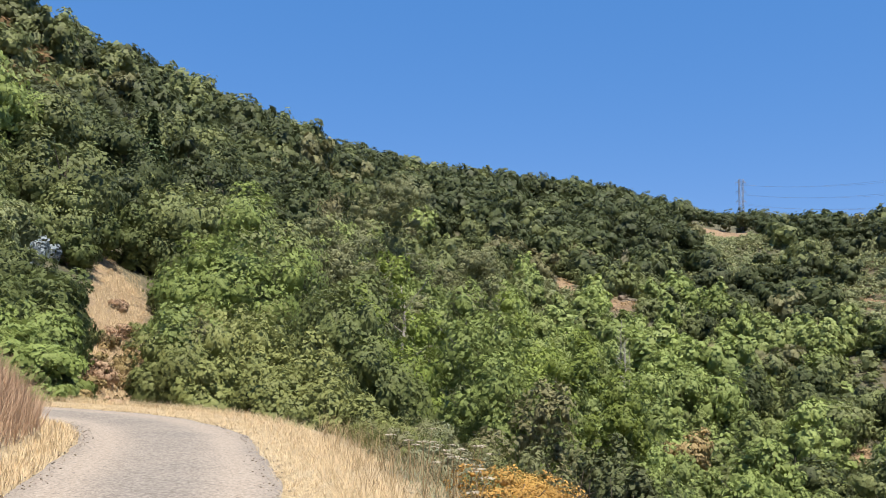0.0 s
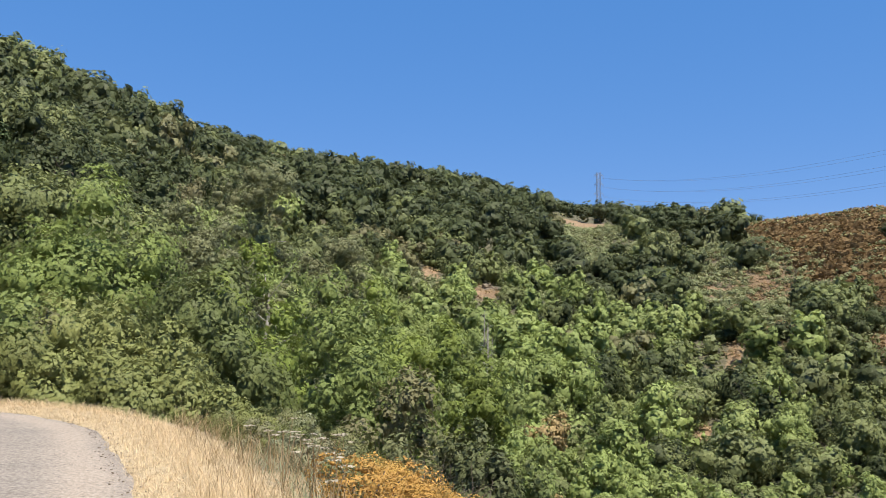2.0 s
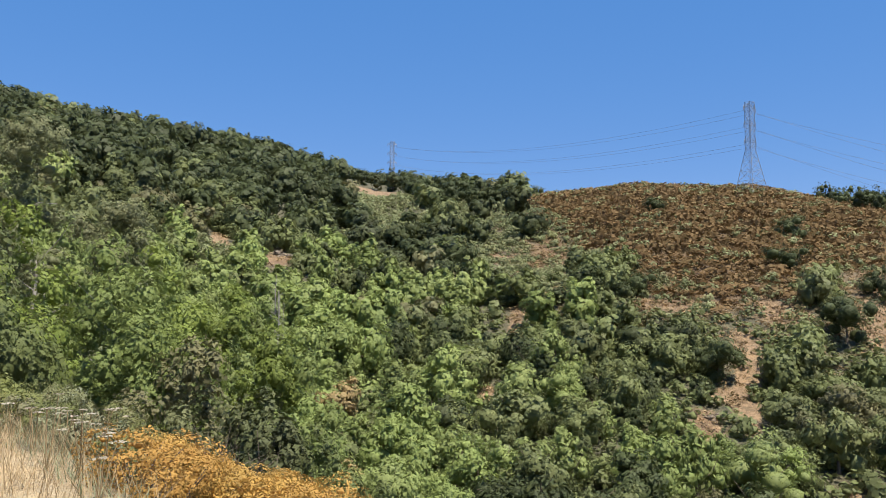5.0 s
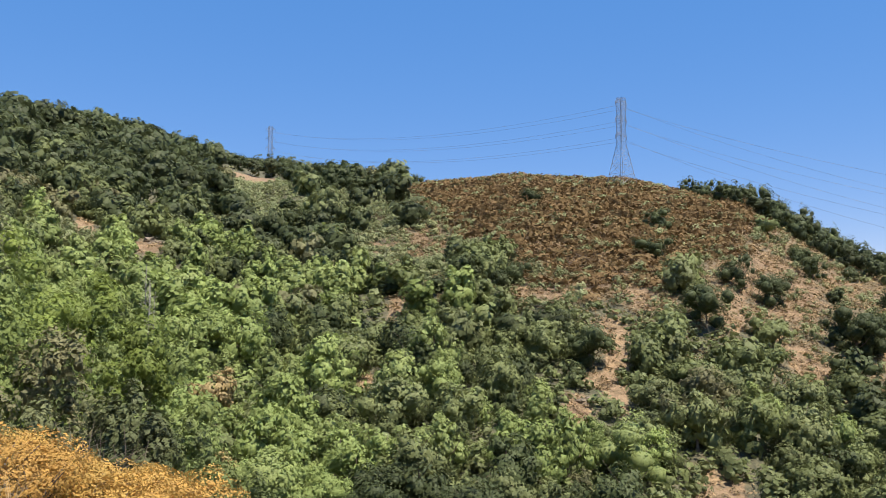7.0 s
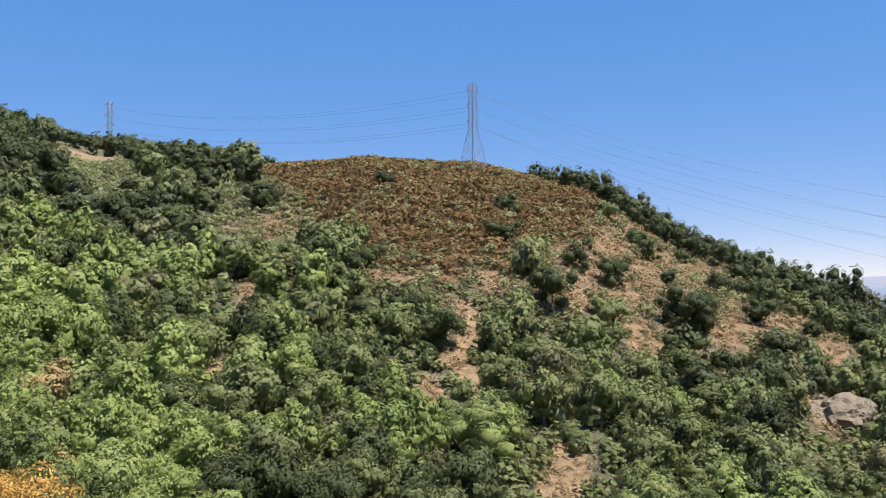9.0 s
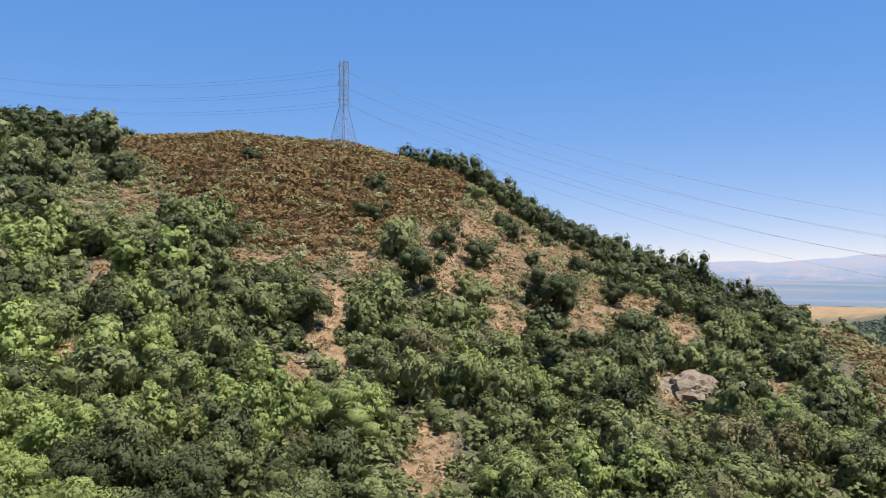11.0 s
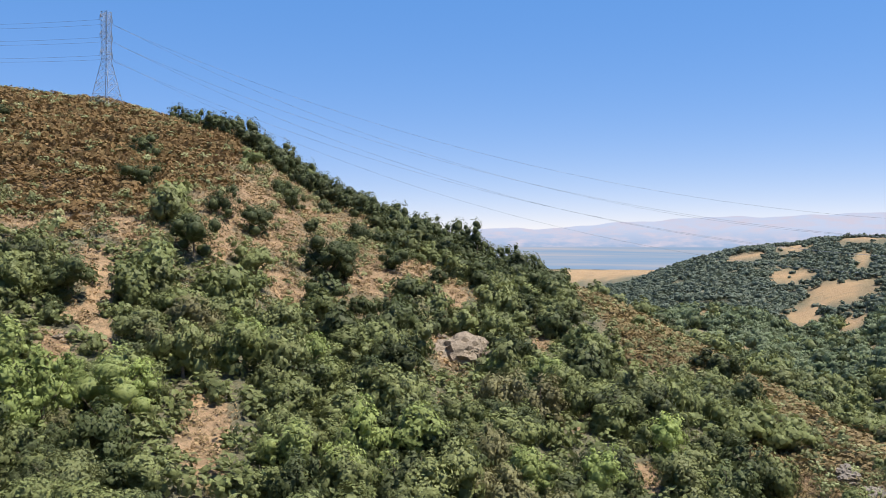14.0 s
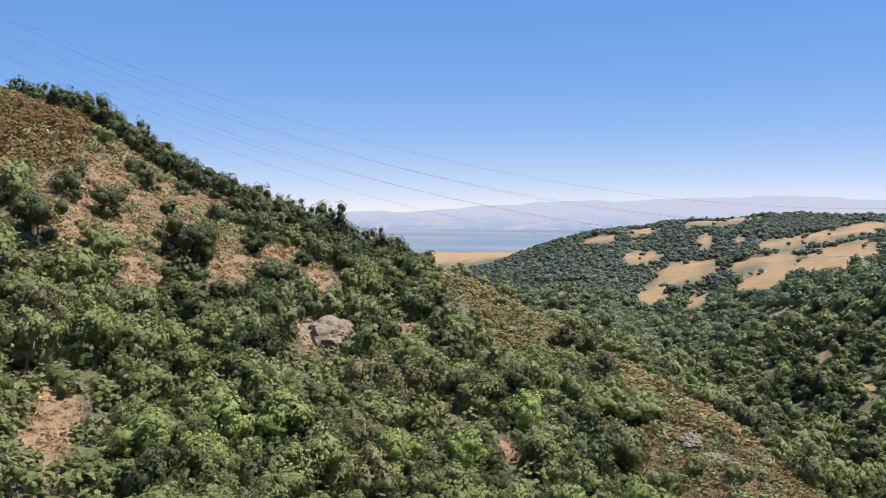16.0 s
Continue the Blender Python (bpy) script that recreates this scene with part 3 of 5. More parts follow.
CUBE_Q = outward(CUBE_V, np.array([(0, 1, 3, 2), (4, 6, 7, 5), (0, 4, 5, 1), (2, 3, 7, 6), (0, 2, 6, 4), (1, 5, 7, 3)]))


def turned_cube():
    """A six-faced lump turned at random."""
    q = unit(rng.normal(size=4))
    w, x, y, z = q
    m = np.array([(1 - 2 * (y * y + z * z), 2 * (x * y - z * w), 2 * (x * z + y * w)),
                  (2 * (x * y + z * w), 1 - 2 * (x * x + z * z), 2 * (y * z - x * w)),
                  (2 * (x * z - y * w), 2 * (y * z + x * w), 1 - 2 * (x * x + y * y))])
    return CUBE_V @ m.T * 1.12


def crown(width, tall, base, lobes, count, leaf, core=0.82, cone=0.0, spread=0.62, slim=0.6, fine=True):
    """A crown of leaf sprays in clumps on uneven boughs round a shaded heart; width and tall in metres, base is its foot's height."""
    lobes = max(1, int(lobes * np.clip(tall / width, 1, 2.2) ** 0.8))
    stretch = np.array([1, 1, tall / width])
    d = unit(rng.normal(size=(lobes, 3)) * (1, 1, 0.85) + (0, 0, 0.18))
    c = d * rng.uniform(0.5, 1.0, (lobes, 1)) * spread
    rad = rng.uniform(0.17, 0.44, lobes) * (10 / max(lobes, 4)) ** 0.25
    c[0], rad[0] = (0, 0, 0.0), 0.42
    taper = 1 - cone * (c[:, 2:3] * 0.5 + 0.5)
    c[:, :2] *= taper
    rad = rad * taper[:, 0] ** 0.7
    # boughs keep their round shape however tall the crown is
    c = c * stretch
    squash = np.array([1, 1, min(1, 1.15 * tall / width)])
    # clumps of twigs on each bough
    per = int(np.clip(count / (lobes * 11), 1, 12))
    if per > 2:
        own = np.repeat(np.arange(lobes), per)
        out = unit(rng.normal(size=(len(own), 3)) + unit(c[own] + 1e-6) * 0.7 + (0, 0, 0.25))
        cc, cr = c[own] + out * squash * (rad[own] * rng.uniform(0.7, 1.0, len(own)))[:, None], rad[own] * rng.uniform(0.28, 0.52, len(own))
        buried = np.zeros(len(cc), bool)
        for k in range(lobes):
            buried |= np.linalg.norm((cc - c[k]) / squash, axis=-1) < rad[k] * 0.62
        cc, cr, out = cc[~buried], cr[~buried], out[~buried]
    else:
        cc, cr, out = c, rad, unit(c + (0, 0, 0.05))
    # two fifths of the sprays clothe the boughs evenly, the rest stand out in the clumps
    weight = cr ** 2 / (cr ** 2).sum()
    if per > 2:
        cc, cr, out = np.vstack([cc, c]), np.concatenate([cr, rad * 0.9]), np.vstack([out, np.zeros((lobes, 3))])
        weight = np.concatenate([weight * 0.55, rad ** 2 / (rad ** 2).sum() * 0.45])
    pick = rng.choice(len(cc), int(count * 2.2), p=weight)
    d = unit(rng.normal(size=(len(pick), 3)) + out[pick] * (0.75 if per > 2 else 0.3) + (0, 0, 0.3))
    p = cc[pick] + d * squash * (cr[pick] * rng.uniform(0.7, 1.12, len(pick)))[:, None]
    inside = np.zeros(len(p), bool)
    for k in range(lobes):
        inside |= np.linalg.norm((p - c[k]) / squash, axis=-1) < rad[k] * 0.66
    p, d, out = p[~inside][:count], d[~inside][:count], out[pick][~inside][:count]
    # fill the given width and height
    lo, hi = np.percentile(p, 1, axis=0), np.percentile(p, 99, axis=0)
    girth = max(hi[0] - lo[0], hi[1] - lo[1])
    scale = np.array([width / girth, width / girth, tall / (hi[2] - lo[2])])
    shift = np.array([0, 0, base - lo[2] * scale[2]])
    round_ = unit(d * 0.5 + out * 0.6 + unit(p / stretch - (0, 0, -0.1)) * 0.4 + rng.normal(size=d.shape) * 0.12)
    nrm = unit(unit(round_ / squash) + rng.normal(size=d.shape) * (0.36 if count > 500 else 0.22))
    pieces, sheen = [leaves(p * scale + shift, nrm, leaf, slim)], [np.repeat(round_, 4, axis=0)]
    for k in range(lobes):
        if core:
            bv, bq = (BALL_V * rng.uniform(0.7, 1.1, (len(BALL_V), 1)), BALL_Q) if fine else (turned_cube(), CUBE_Q)
            pieces.append((c[k] * scale + shift + bv * rad[k] * core * 0.84 * scale * squash, bq))
            sheen.append(unit(bv))
    return with_heart(joined(pieces), len(p), np.concatenate(sheen))


def tube(points, radii, sides=6):
    """A tapering round stem along points, as arrays."""
    points = np.asarray(points, float)
    along = unit(np.gradient(points, axis=0))
    ref = np.where(np.abs(along[:, 2:3]) > 0.9, np.array([[1.0, 0, 0]]), np.array([[0, 0, 1.0]]))
    a = unit(np.cross(along, ref))
    b = np.cross(along, a)
    ang = np.linspace(0, 2 * np.pi, sides, endpoint=False)
    v = points[:, None] + (a[:, None] * np.cos(ang)[None, :, None] + b[:, None] * np.sin(ang)[None, :, None]) * np.asarray(radii)[:, None, None]
    n = len(points)
    i = np.arange(n * sides).reshape(n, sides)
    j = np.roll(i, -1, axis=1)
    q = np.stack([i[:-1], j[:-1], j[1:], i[1:]], -1).reshape(-1, 4)
    return v.reshape(-1, 3), q


def joined(pieces):
    vs, qs, k = [], [], 0
    for v, q in pieces:
        vs.append(v)
        qs.append(q + k)
        k += len(v)
    return np.concatenate(vs), np.concatenate(qs)


def stem(tall, thick, limbs, reach, start=0.35, lean=0.06, sides=6):
    """A trunk with limbs."""
    n = 7
    u = np.linspace(0, 1, n)
    sway = np.cumsum(rng.normal(size=(n, 2)) * lean * tall / n, axis=0)
    pts = np.column_stack([sway - sway[0], u * tall - 0.3])
    pieces = [tube(pts, thick * (1 - 0.8 * u) * np.where(u == 0, 1.35, 1), sides)]
    for k in range(limbs):
        f = rng.uniform(start, 0.9)
        foot = np.array([np.interp(f, u, pts[:, i]) for i in range(3)])
        a = rng.uniform(0, 2 * np.pi)
        out = np.array([math.cos(a), math.sin(a), rng.uniform(0.4, 1.1)]) * reach * rng.uniform(0.6, 1.1)
        m = foot + out * 0.5 + rng.normal(size=3) * reach * 0.1
        pieces.append(tube([foot, m, foot + out], [thick * 0.45 * (1.1 - f), thick * 0.3 * (1.1 - f), thick * 0.08], 5))
    return joined(pieces)


def part(name, arrays, mat, parent, label="", at=None, smooth_=False):
    """Links arrays as one mesh under a thing or a part."""
    marks = (("heart", arrays[2]),) if len(arrays) > 2 else ()
    ob = new(name, mesh_of(name, *arrays[:2], mat, marks, smooth_ or bool(marks), arrays[3] if len(arrays) > 3 else None))
    ob.parent = parent
    if at is not None:
        ob.location = at
    return tagged(ob, label)


def thing(name, at, label, category, group="", turn=0.0, scale=1.0):
    ob = tagged(new(name), label, category, group)
    ob.empty_display_size = 0.3
    ob.matrix_world = Matrix.LocRotScale(at, Euler((0, 0, turn)), Vector((scale, scale, scale)))
    return ob


# Kinds of woody plant: width, height, crown foot, lobes, cone, heart, spread, slimness of sprays
KINDS = {
    "old_oak": (8.8, 7.2, -0.6, 13, 0.12, 0.78, 0.66, 0.7),
    "oak": (8.6, 7.4, -0.6, 14, 0.15, 0.74, 0.66, 0.7),
    "bay": (7.4, 8.2, -0.6, 14, 0.35, 0.72, 0.66, 0.6),
    "madrone": (8.0, 7.0, -0.5, 13, 0.15, 0.74, 0.72, 0.6),
    "scrub": (3.2, 2.0, -0.2, 5, 0.0, 0.5, 0.66, 0.6),
    "chamise": (2.6, 1.3, -0.2, 3, 0.0, 0.0, 0.66, 0.45),
    "far": (8.6, 5.6, -0.6, 8, 0.1, 0.9, 0.6, 0.7),
    "blue_oak": (8.6, 6.6, -0.6, 13, 0.12, 0.78, 0.66, 0.7),
}
LEAVES = {"old_oak": OAK_DARK, "oak": OAK, "bay": BAY, "madrone": MADRONE, "scrub": SCRUB, "chamise": CHAMISE, "far": HAZED_OAK, "blue_oak": HAZED_OAK}
# Fineness by distance: reach, sprays on a crown, their size, share of the lobes
FINE = [(60, 3400, 0.15, 1.6), (98, 3000, 0.19, 1.3), (165, 1450, 0.28, 1.0), (260, 640, 0.39, 0.8), (420, 360, 0.48, 0.62), (9000, 140, 0.72, 0.45)]
# Sprays and their size on low bushes, by the same distances
LOW = {"scrub": ((150, 0.11), (120, 0.13), (70, 0.19), (46, 0.27), (32, 0.35), (20, 0.46)),
       "chamise": ((70, 0.13), (56, 0.16), (30, 0.24), (20, 0.31), (14, 0.40), (10, 0.48))}


def prototypes(kind, fineness, many):
    w, t, b, lobes, cone, core, spread, slim = KINDS[kind]
    _, count, leaf, share = FINE[fineness]
    if kind == "far":
        count, leaf = 30, 1.1
    if kind in LOW:
        count, leaf = LOW[kind][fineness]
    slim = slim if fineness < 3 else 0.95
    return [crown(w, t, b, max({"scrub": 2, "chamise": 2}.get(kind, 3), int(lobes * share)), count, leaf, core, cone, spread, slim, fineness < 2)
            for _ in range(many)]


def spread_over(spacing, az0, az1, d0, d1, jitter=0.5):
    """Jittered points over a stretch of the plan."""
    n = int(d1 / spacing) + 1
    g = np.arange(-n, n + 1) * spacing
    x, y = np.meshgrid(g, g)
    x = x + (np.arange(len(g))[:, None] % 2) * spacing / 2
    x = (x + rng.uniform(-jitter, jitter, x.shape) * spacing).ravel()
    y = (y * 0.92 + rng.uniform(-jitter, jitter, y.shape) * spacing).ravel()
    az, d = bearing(x, y)
    ok = (az > az0) & (az < az1) & (d > d0) & (d < d1)
    return x[ok], y[ok], az[ok], d[ok]


def plant_all(kind, x, y, size, mat, name, label, category, variants=5, coarser=0):
    """All plants of a kind too many to count, as one object."""
    d = np.hypot(x, y)
    z = height(x, y)
    level = np.minimum(np.searchsorted([f[0] for f in FINE], d) + coarser, 5)
    vs, qs, ns, tints, hearts, k = [], [], [], [], [], 0
    for lv in np.unique(level):
        protos = prototypes(kind, lv, variants)
        which = rng.integers(0, variants, len(x))
        for v, (pv, pq, ph, pn) in enumerate(protos):
            idx = np.nonzero((level == lv) & (which == v))[0]
            if not len(idx):
                continue
            a = rng.uniform(0, 2 * np.pi, len(idx))
            s = size[idx]
            h = s * rng.uniform(0.8, 1.2, len(idx))
            c, n = np.cos(a) * s, np.sin(a) * s
            px = pv[None, :, 0] * c[:, None] - pv[None, :, 1] * n[:, None] + x[idx][:, None]
            py = pv[None, :, 0] * n[:, None] + pv[None, :, 1] * c[:, None] + y[idx][:, None]
            pz = pv[None, :, 2] * h[:, None] + z[idx][:, None]
            vs.append(np.stack([px, py, pz], -1).reshape(-1, 3))
            ca, sa_ = np.cos(a)[:, None], np.sin(a)[:, None]
            ns.append(np.stack([pn[None, :, 0] * ca - pn[None, :, 1] * sa_, pn[None, :, 0] * sa_ + pn[None, :, 1] * ca, np.broadcast_to(pn[None, :, 2], (len(idx), len(pn)))], -1).reshape(-1, 3))
            qs.append((pq[None] + (np.arange(len(idx)) * len(pv))[:, None, None] + k).reshape(-1, 4))
            tints.append(np.repeat(rng.random(len(idx)) * 0.999, len(pv)))
            hearts.append(np.tile(ph, len(idx)))
            k += len(pv) * len(idx)
    me = mesh_of(name, np.concatenate(vs), np.concatenate(qs), mat, (("tint", np.concatenate(tints)), ("heart", np.concatenate(hearts))), True, np.concatenate(ns))
    return tagged(new(name, me), label, category, kind="stuff")
# Woods and heath over the slopes.
def sow():
    near, wide = spread_over(5.6, -36, 106, 33, 128), spread_over(6.6, -36, 106, 128, 720)
    x, y, az, d = (np.concatenate(pair) for pair in zip(near, wide))
    f, dr = slope_part(az, d)
    ragged = rough(x, y, 12, 3)
    bare = np.maximum(np.maximum(patch(az, d, OPEN, ragged)[0], patch(az, d + 6, OPEN, ragged)[0]), np.maximum(np.maximum(patch(az, d, MEADOW, ragged)[0], patch(az, d + 12, MEADOW, ragged)[0]), patch(az, d + 24, MEADOW, ragged)[0]))
    brown = heath(az, d, x, y)
    keep = (d < dr + 22) | (az > 76)
    keep &= (bare < 0.35) & (brown < 0.4)
    # the dry south-facing shoulder under the pylon carries scrub with few trees
    dry = smooth(13, 19, az) * (1 - smooth(61, 65, az)) * smooth(0.36, 0.50, f + 0.14 * rough(x, y, 40, 2)) * (d < dr * 0.93)
    dry = np.maximum(dry, 0.92 * smooth(47, 50, az) * (1 - smooth(61.5, 64, az)) * smooth(0.33, 0.45, f + 0.08 * rough(x, y, 40, 2)) * (d < dr * 0.94))
    dry = np.maximum(dry, 0.2 * smooth(0.2, 0.5, rough(x, y, 70, 11)) * (az < 20) * smooth(0.2, 0.3, f))
    keep &= rng.random(len(x)) > dry * 0.93
    # old stands high on the slope are wider spaced
    tall_stand = (az < 29) * smooth(0.3, 0.45, f)
    keep &= rng.random(len(x)) > 0.52 * tall_stand
    keep &= ~((az > 57) & (az < 75) & (f > 1.01) & (d < dr + 40))
    # skyline gaps on the saddle
    keep &= ~((az > 29.2) & (az < 48.5) & (f > 0.85))
    s = lateral(x, y)
    keep &= ~((np.abs(s) < 7) & (d < 60)) & ~((s < 0) & (d < 40)) & ~((az < 16) & (az > -16) & (d < 62)) & ~((az <= -16) & (d < 62)) & ~((az >= 16) & (d < np.clip(58 + (az - 16) * 3, 0, 80) + 4 * rough(x, y, 20, 1))) & ~((az > -24) & (az < -18.5) & (d < 76))
    # room round the firs, dead trees and lone oaks
    for a, dist, half, deep in ((-20.2, 112, 2.2, 12), (-23.7, 114, 2.0, 12), (-21.9, 108, 1.5, 10), (-16.5, 118, 0.8, 14), (12.1, 150, 0.9, 44), (49.3, 194, 2.0, 12),
                                (51.4, 235, 1.4, 12), (53.5, 234, 1.3, 12), (46.4, 296, 1, 14), (46.2, 249, 1.2, 14), (58.1, 218, 2.4, 14), (44.3, 119, 2.6, 9), (55.4, 280, 1.6, 12), (62.7, 242, 1.2, 12), (41.7, 166, 1.2, 8), (16.3, 124, 1.5, 40), (67.1, 192, 2.6, 40), (49.7, 128, 1.4, 36), (18.4, 440, 1.8, 88), (12.0, 238, 0.9, 26), (8.4, 250, 0.6, 24), (27.5, 280, 0.8, 22), (28.3, 198, 0.8, 16), (-3.4, 92, 4.5, 16), (-8.6, 84, 3.4, 14), (1.6, 88, 3, 14)):
        keep &= ~((np.abs(az - a) < half) & (d < dist + 6) & (d > dist - deep))
    x, y, az, d, f = x[keep], y[keep], az[keep], d[keep], f[keep]
    light = smooth(-0.25, 0.35, rough(x, y, 55, 9) + 1.1 * (1 - smooth(17, 29, az + 3 * rough(x, y, 40, 5))) * smooth(-6, 0, az) * (1 - smooth(0, 0.1, f - 0.12 - 0.009 * np.clip(az, 0, 15))) - 0.45 - 0.6 * smooth(0.3, 0.5, f) + (0.3 + 0.2 * (az > 48)) * (1 - smooth(130, 170, d)) * (az < 100) - 0.4 * smooth(34, 42, az) * (az < 84) - 0.9 * (az < -9) - 0.55 * (az < 2) * (f > 0.25))
    odd = rough(x, y, 48, 13) > 0.72 - 0.2 * (az < -2) + 0.3 * (az > -2) * (f > 0.4)
    kind = np.where(rng.random(len(x)) < light, 1, np.where(odd & (rng.random(len(x)) < 0.7), 2, 0))
    old = 0.22 + 0.5 * smooth(0.0, 0.4, rough(x, y, 60, 17)) + 0.35 * (az < -8) * smooth(0.15, 0.3, f) + 0.6 * (az > -9) * (az < 29) * smooth(0.3, 0.45, f) + 0.5 * (az > 47) * (az < 74) * (f > 0.82)
    kind = np.where((kind == 0) & (rng.random(len(x)) < old), 3, kind)
    # distant oaks across the canyon take the leaf colour with haze in it
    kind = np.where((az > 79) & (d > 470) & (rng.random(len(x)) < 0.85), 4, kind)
    size = (0.57 + 0.8 * rng.random(len(x)) ** 1.3) * (1 + 0.5 * tall_stand[keep]) * np.where((az > 17) & (d < 120), 0.86, 0.98) * np.where(kind == 1, 1.1, 1) * np.where((az > 48) & (az < 73) & (f > 0.82) & (f < 1.1), np.interp(az, (48, 54, 58), (1.2, 1.05, 0.85)), 1)
    # no crown stands before an open patch
    clear = np.ones(len(x), bool)
    rise = np.degrees(np.arctan2(height(x, y) + 6.6 * size - EYE, d))
    spur = ((76.3, 288, 0.9, 40, 0), (78.3, 268, 1.3, 54, 0), (80.3, 254, 1.3, 54, 0), (82.2, 255, 0.9, 36, 0))
    for a, dist, half, depth, _ in (*OPEN[1:], *spur):
        foot = place(a, dist - 0.55 * depth)
        low = math.degrees(math.atan2(foot.z - EYE, dist - 0.55 * depth))
        clear &= ~((np.abs(az - a) < 0.85 * half + np.degrees(2.6 * size / d)) & (d < dist + 0.7 * depth) & (d > dist - 75) & (rise > low))
    return tuple(v[clear] for v in (x, y, az, d, kind, size))


tx, ty, taz, td, tkind, tsize = sow()
# the nearest trees stand as things of their own
order = np.argsort(td)
single = np.zeros(len(tx), bool)
for k in range(4):
    single[[i for i in order if tkind[i] == k][:(180, 260, 200, 290)[k]]] = True
NAMES = ("oak", "bay", "madrone", "old_oak", "blue_oak")
TREE_LABEL = ("rounded dark green live oak on the canyon slope", "bright green bay laurel tree on the canyon slope",
              "olive brown madrone tree on the canyon slope", "dark dense old live oak on the canyon slope")
TREE_NAME = ("oak_tree", "bay_tree", "madrone_tree", "old_oak_tree")


def tree_prototype(k, fineness):
    kind = NAMES[k]
    ob = thing(TREE_NAME[k], (0, 0, -300), TREE_LABEL[k], "tree", "trees on the canyon slope")
    w, t, b = KINDS[kind][:3]
    part("trunk", stem(t * 0.75, 0.28, 4, w * 0.3), BARK, ob, "grey-brown trunk with limbs")
    part("crown", prototypes(kind, fineness, 1)[0], LEAVES[kind], ob)
    return ob


def plant_single():
    level = np.searchsorted([f[0] for f in FINE], td)
    for k in range(4):
        for lv in range(1, 6):
            protos = []
            for n, i in enumerate(np.nonzero(single & (tkind == k) & (level == lv))[0]):
                m = Matrix.LocRotScale((tx[i], ty[i], float(height(tx[i:i + 1], ty[i:i + 1])[0])), Euler((0, 0, rng.uniform(0, 6.28))),
                                       Vector((tsize[i], tsize[i], tsize[i] * rng.uniform(0.85, 1.15))))
                if n < 5:
                    protos.append(tree_prototype(k, lv))
                    protos[n].matrix_world = m
                else:
                    copy_thing(protos[n % 5], Matrix()).matrix_basis = m


plant_single()
for k in (0, 1, 3, 4):
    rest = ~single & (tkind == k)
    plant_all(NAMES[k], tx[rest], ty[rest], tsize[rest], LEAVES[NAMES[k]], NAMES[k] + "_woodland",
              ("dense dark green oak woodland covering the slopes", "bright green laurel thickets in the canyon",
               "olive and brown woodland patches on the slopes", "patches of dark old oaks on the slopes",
               "oak woodland across the canyon, haze put into its blue-green leaf colour")[k], "woodland")


def sow_low(kind, spacing, chance, d0, d1, az0, az1, mat, name, label, sizes, coarser=0):
    x, y, az, d = spread_over(spacing, az0, az1, d0, d1, 0.8)
    ok = rng.random(len(x)) < chance(x, y, az, d)
    x, y = x[ok], y[ok]
    plant_all(kind, x, y, rng.uniform(*sizes, len(x)), mat, name, label, "shrubs", 5, coarser)


def under_chance(x, y, az, d):
    bare, _ = patch(az, d, OPEN, rough(x, y, 12, 3))
    far_side = (az > 86) & (d > land(az, LAND, 3)) & (d < land(az, FAR, 1) * 0.85)
    return 0.9 * ~((az < -14) & (d < 85)) * (1 - smooth(0.4, 0.8, bare)) * (1 - heath(az, d, x, y)) * ~far_side * (1 - smooth(23, 28, az) * (1 - smooth(66, 69, az)) * smooth(0.28, 0.36, slope_part(az, d)[0])) * ~((az > 17) & (d < np.clip(50 + (az - 16) * 3, 0, 74))) * ~((np.abs(lateral(x, y)) < 8) & (d < 60))


def scrub_chance(x, y, az, d):
    f, dr = slope_part(az, d)
    bare, _ = patch(az, d, OPEN, rough(x, y, 12, 3))
    dry = smooth(13, 18, az) * (1 - smooth(68, 72, az)) * smooth(0.28, 0.42, f) * (d < dr * 1.02)
    c = (0.95 - 0.72 * smooth(45, 50, az)) * dry * (1 - 0.9 * heath(az, d, x, y)) * (1 - 0.6 * bare)
    c = np.maximum(c, 0.8 * (az < 21) * smooth(0.1, 0.2, f) * (1 - bare) * (d < 330) * smooth(0.0, 0.3, rough(x, y, 70, 11)))
    c = np.maximum(c, 0.9 * (np.abs(az - 18.4) < 2.6) * (d > 350) * (d < 478))
    return np.maximum(c, (0.11 + 0.28 * smooth(0.15, 0.55, rough(x, y, 24, 12)) + 0.05 * (az > 70) + 0.35 * smooth(0.9, 0.97, f) * (az < 49)) * heath(az, d, x, y) + 0.35 * (az > 74) * (az < 100) * smooth(0.5, 0.7, f) * (d < dr))


def heath_chance(x, y, az, d):
    bare, _ = patch(az, d, OPEN, rough(x, y, 12, 3))
    return (0.95 - 0.25 * (az > 70)) * heath(az, d, x, y) * (1 - 0.8 * bare)


def dry_chance(x, y, az, d):
    f, dr = slope_part(az, d)
    bare, _ = patch(az, d, OPEN, rough(x, y, 12, 3))
    slope = smooth(26, 30, az) * (1 - smooth(68, 72, az)) * smooth(0.2, 0.35, f) * (d < dr) * (1 - 0.9 * heath(az, d, x, y))
    return np.maximum(0.75 * slope, 0.45 * bare * (az > 0)) * np.clip(0.85 + 0.9 * rough(x, y, 13, 6) + 0.4 * rough(x, y, 5, 2), 0.05, 1)


sow_low("scrub", 2.9, under_chance, 54, 230, -30, 104, OAK, "undergrowth", "low green undergrowth between the trees", (0.8, 1.6), 2)
sow_low("scrub", 3.3, lambda x, y, az, d: under_chance(x, y, az, d) * (1 - smooth(0.25, 0.35, slope_part(az, d)[0])), 56, 190, -6, 26, BAY, "laurel_undergrowth",
        "bright green laurel saplings under the trees", (1.0, 1.9), 1)
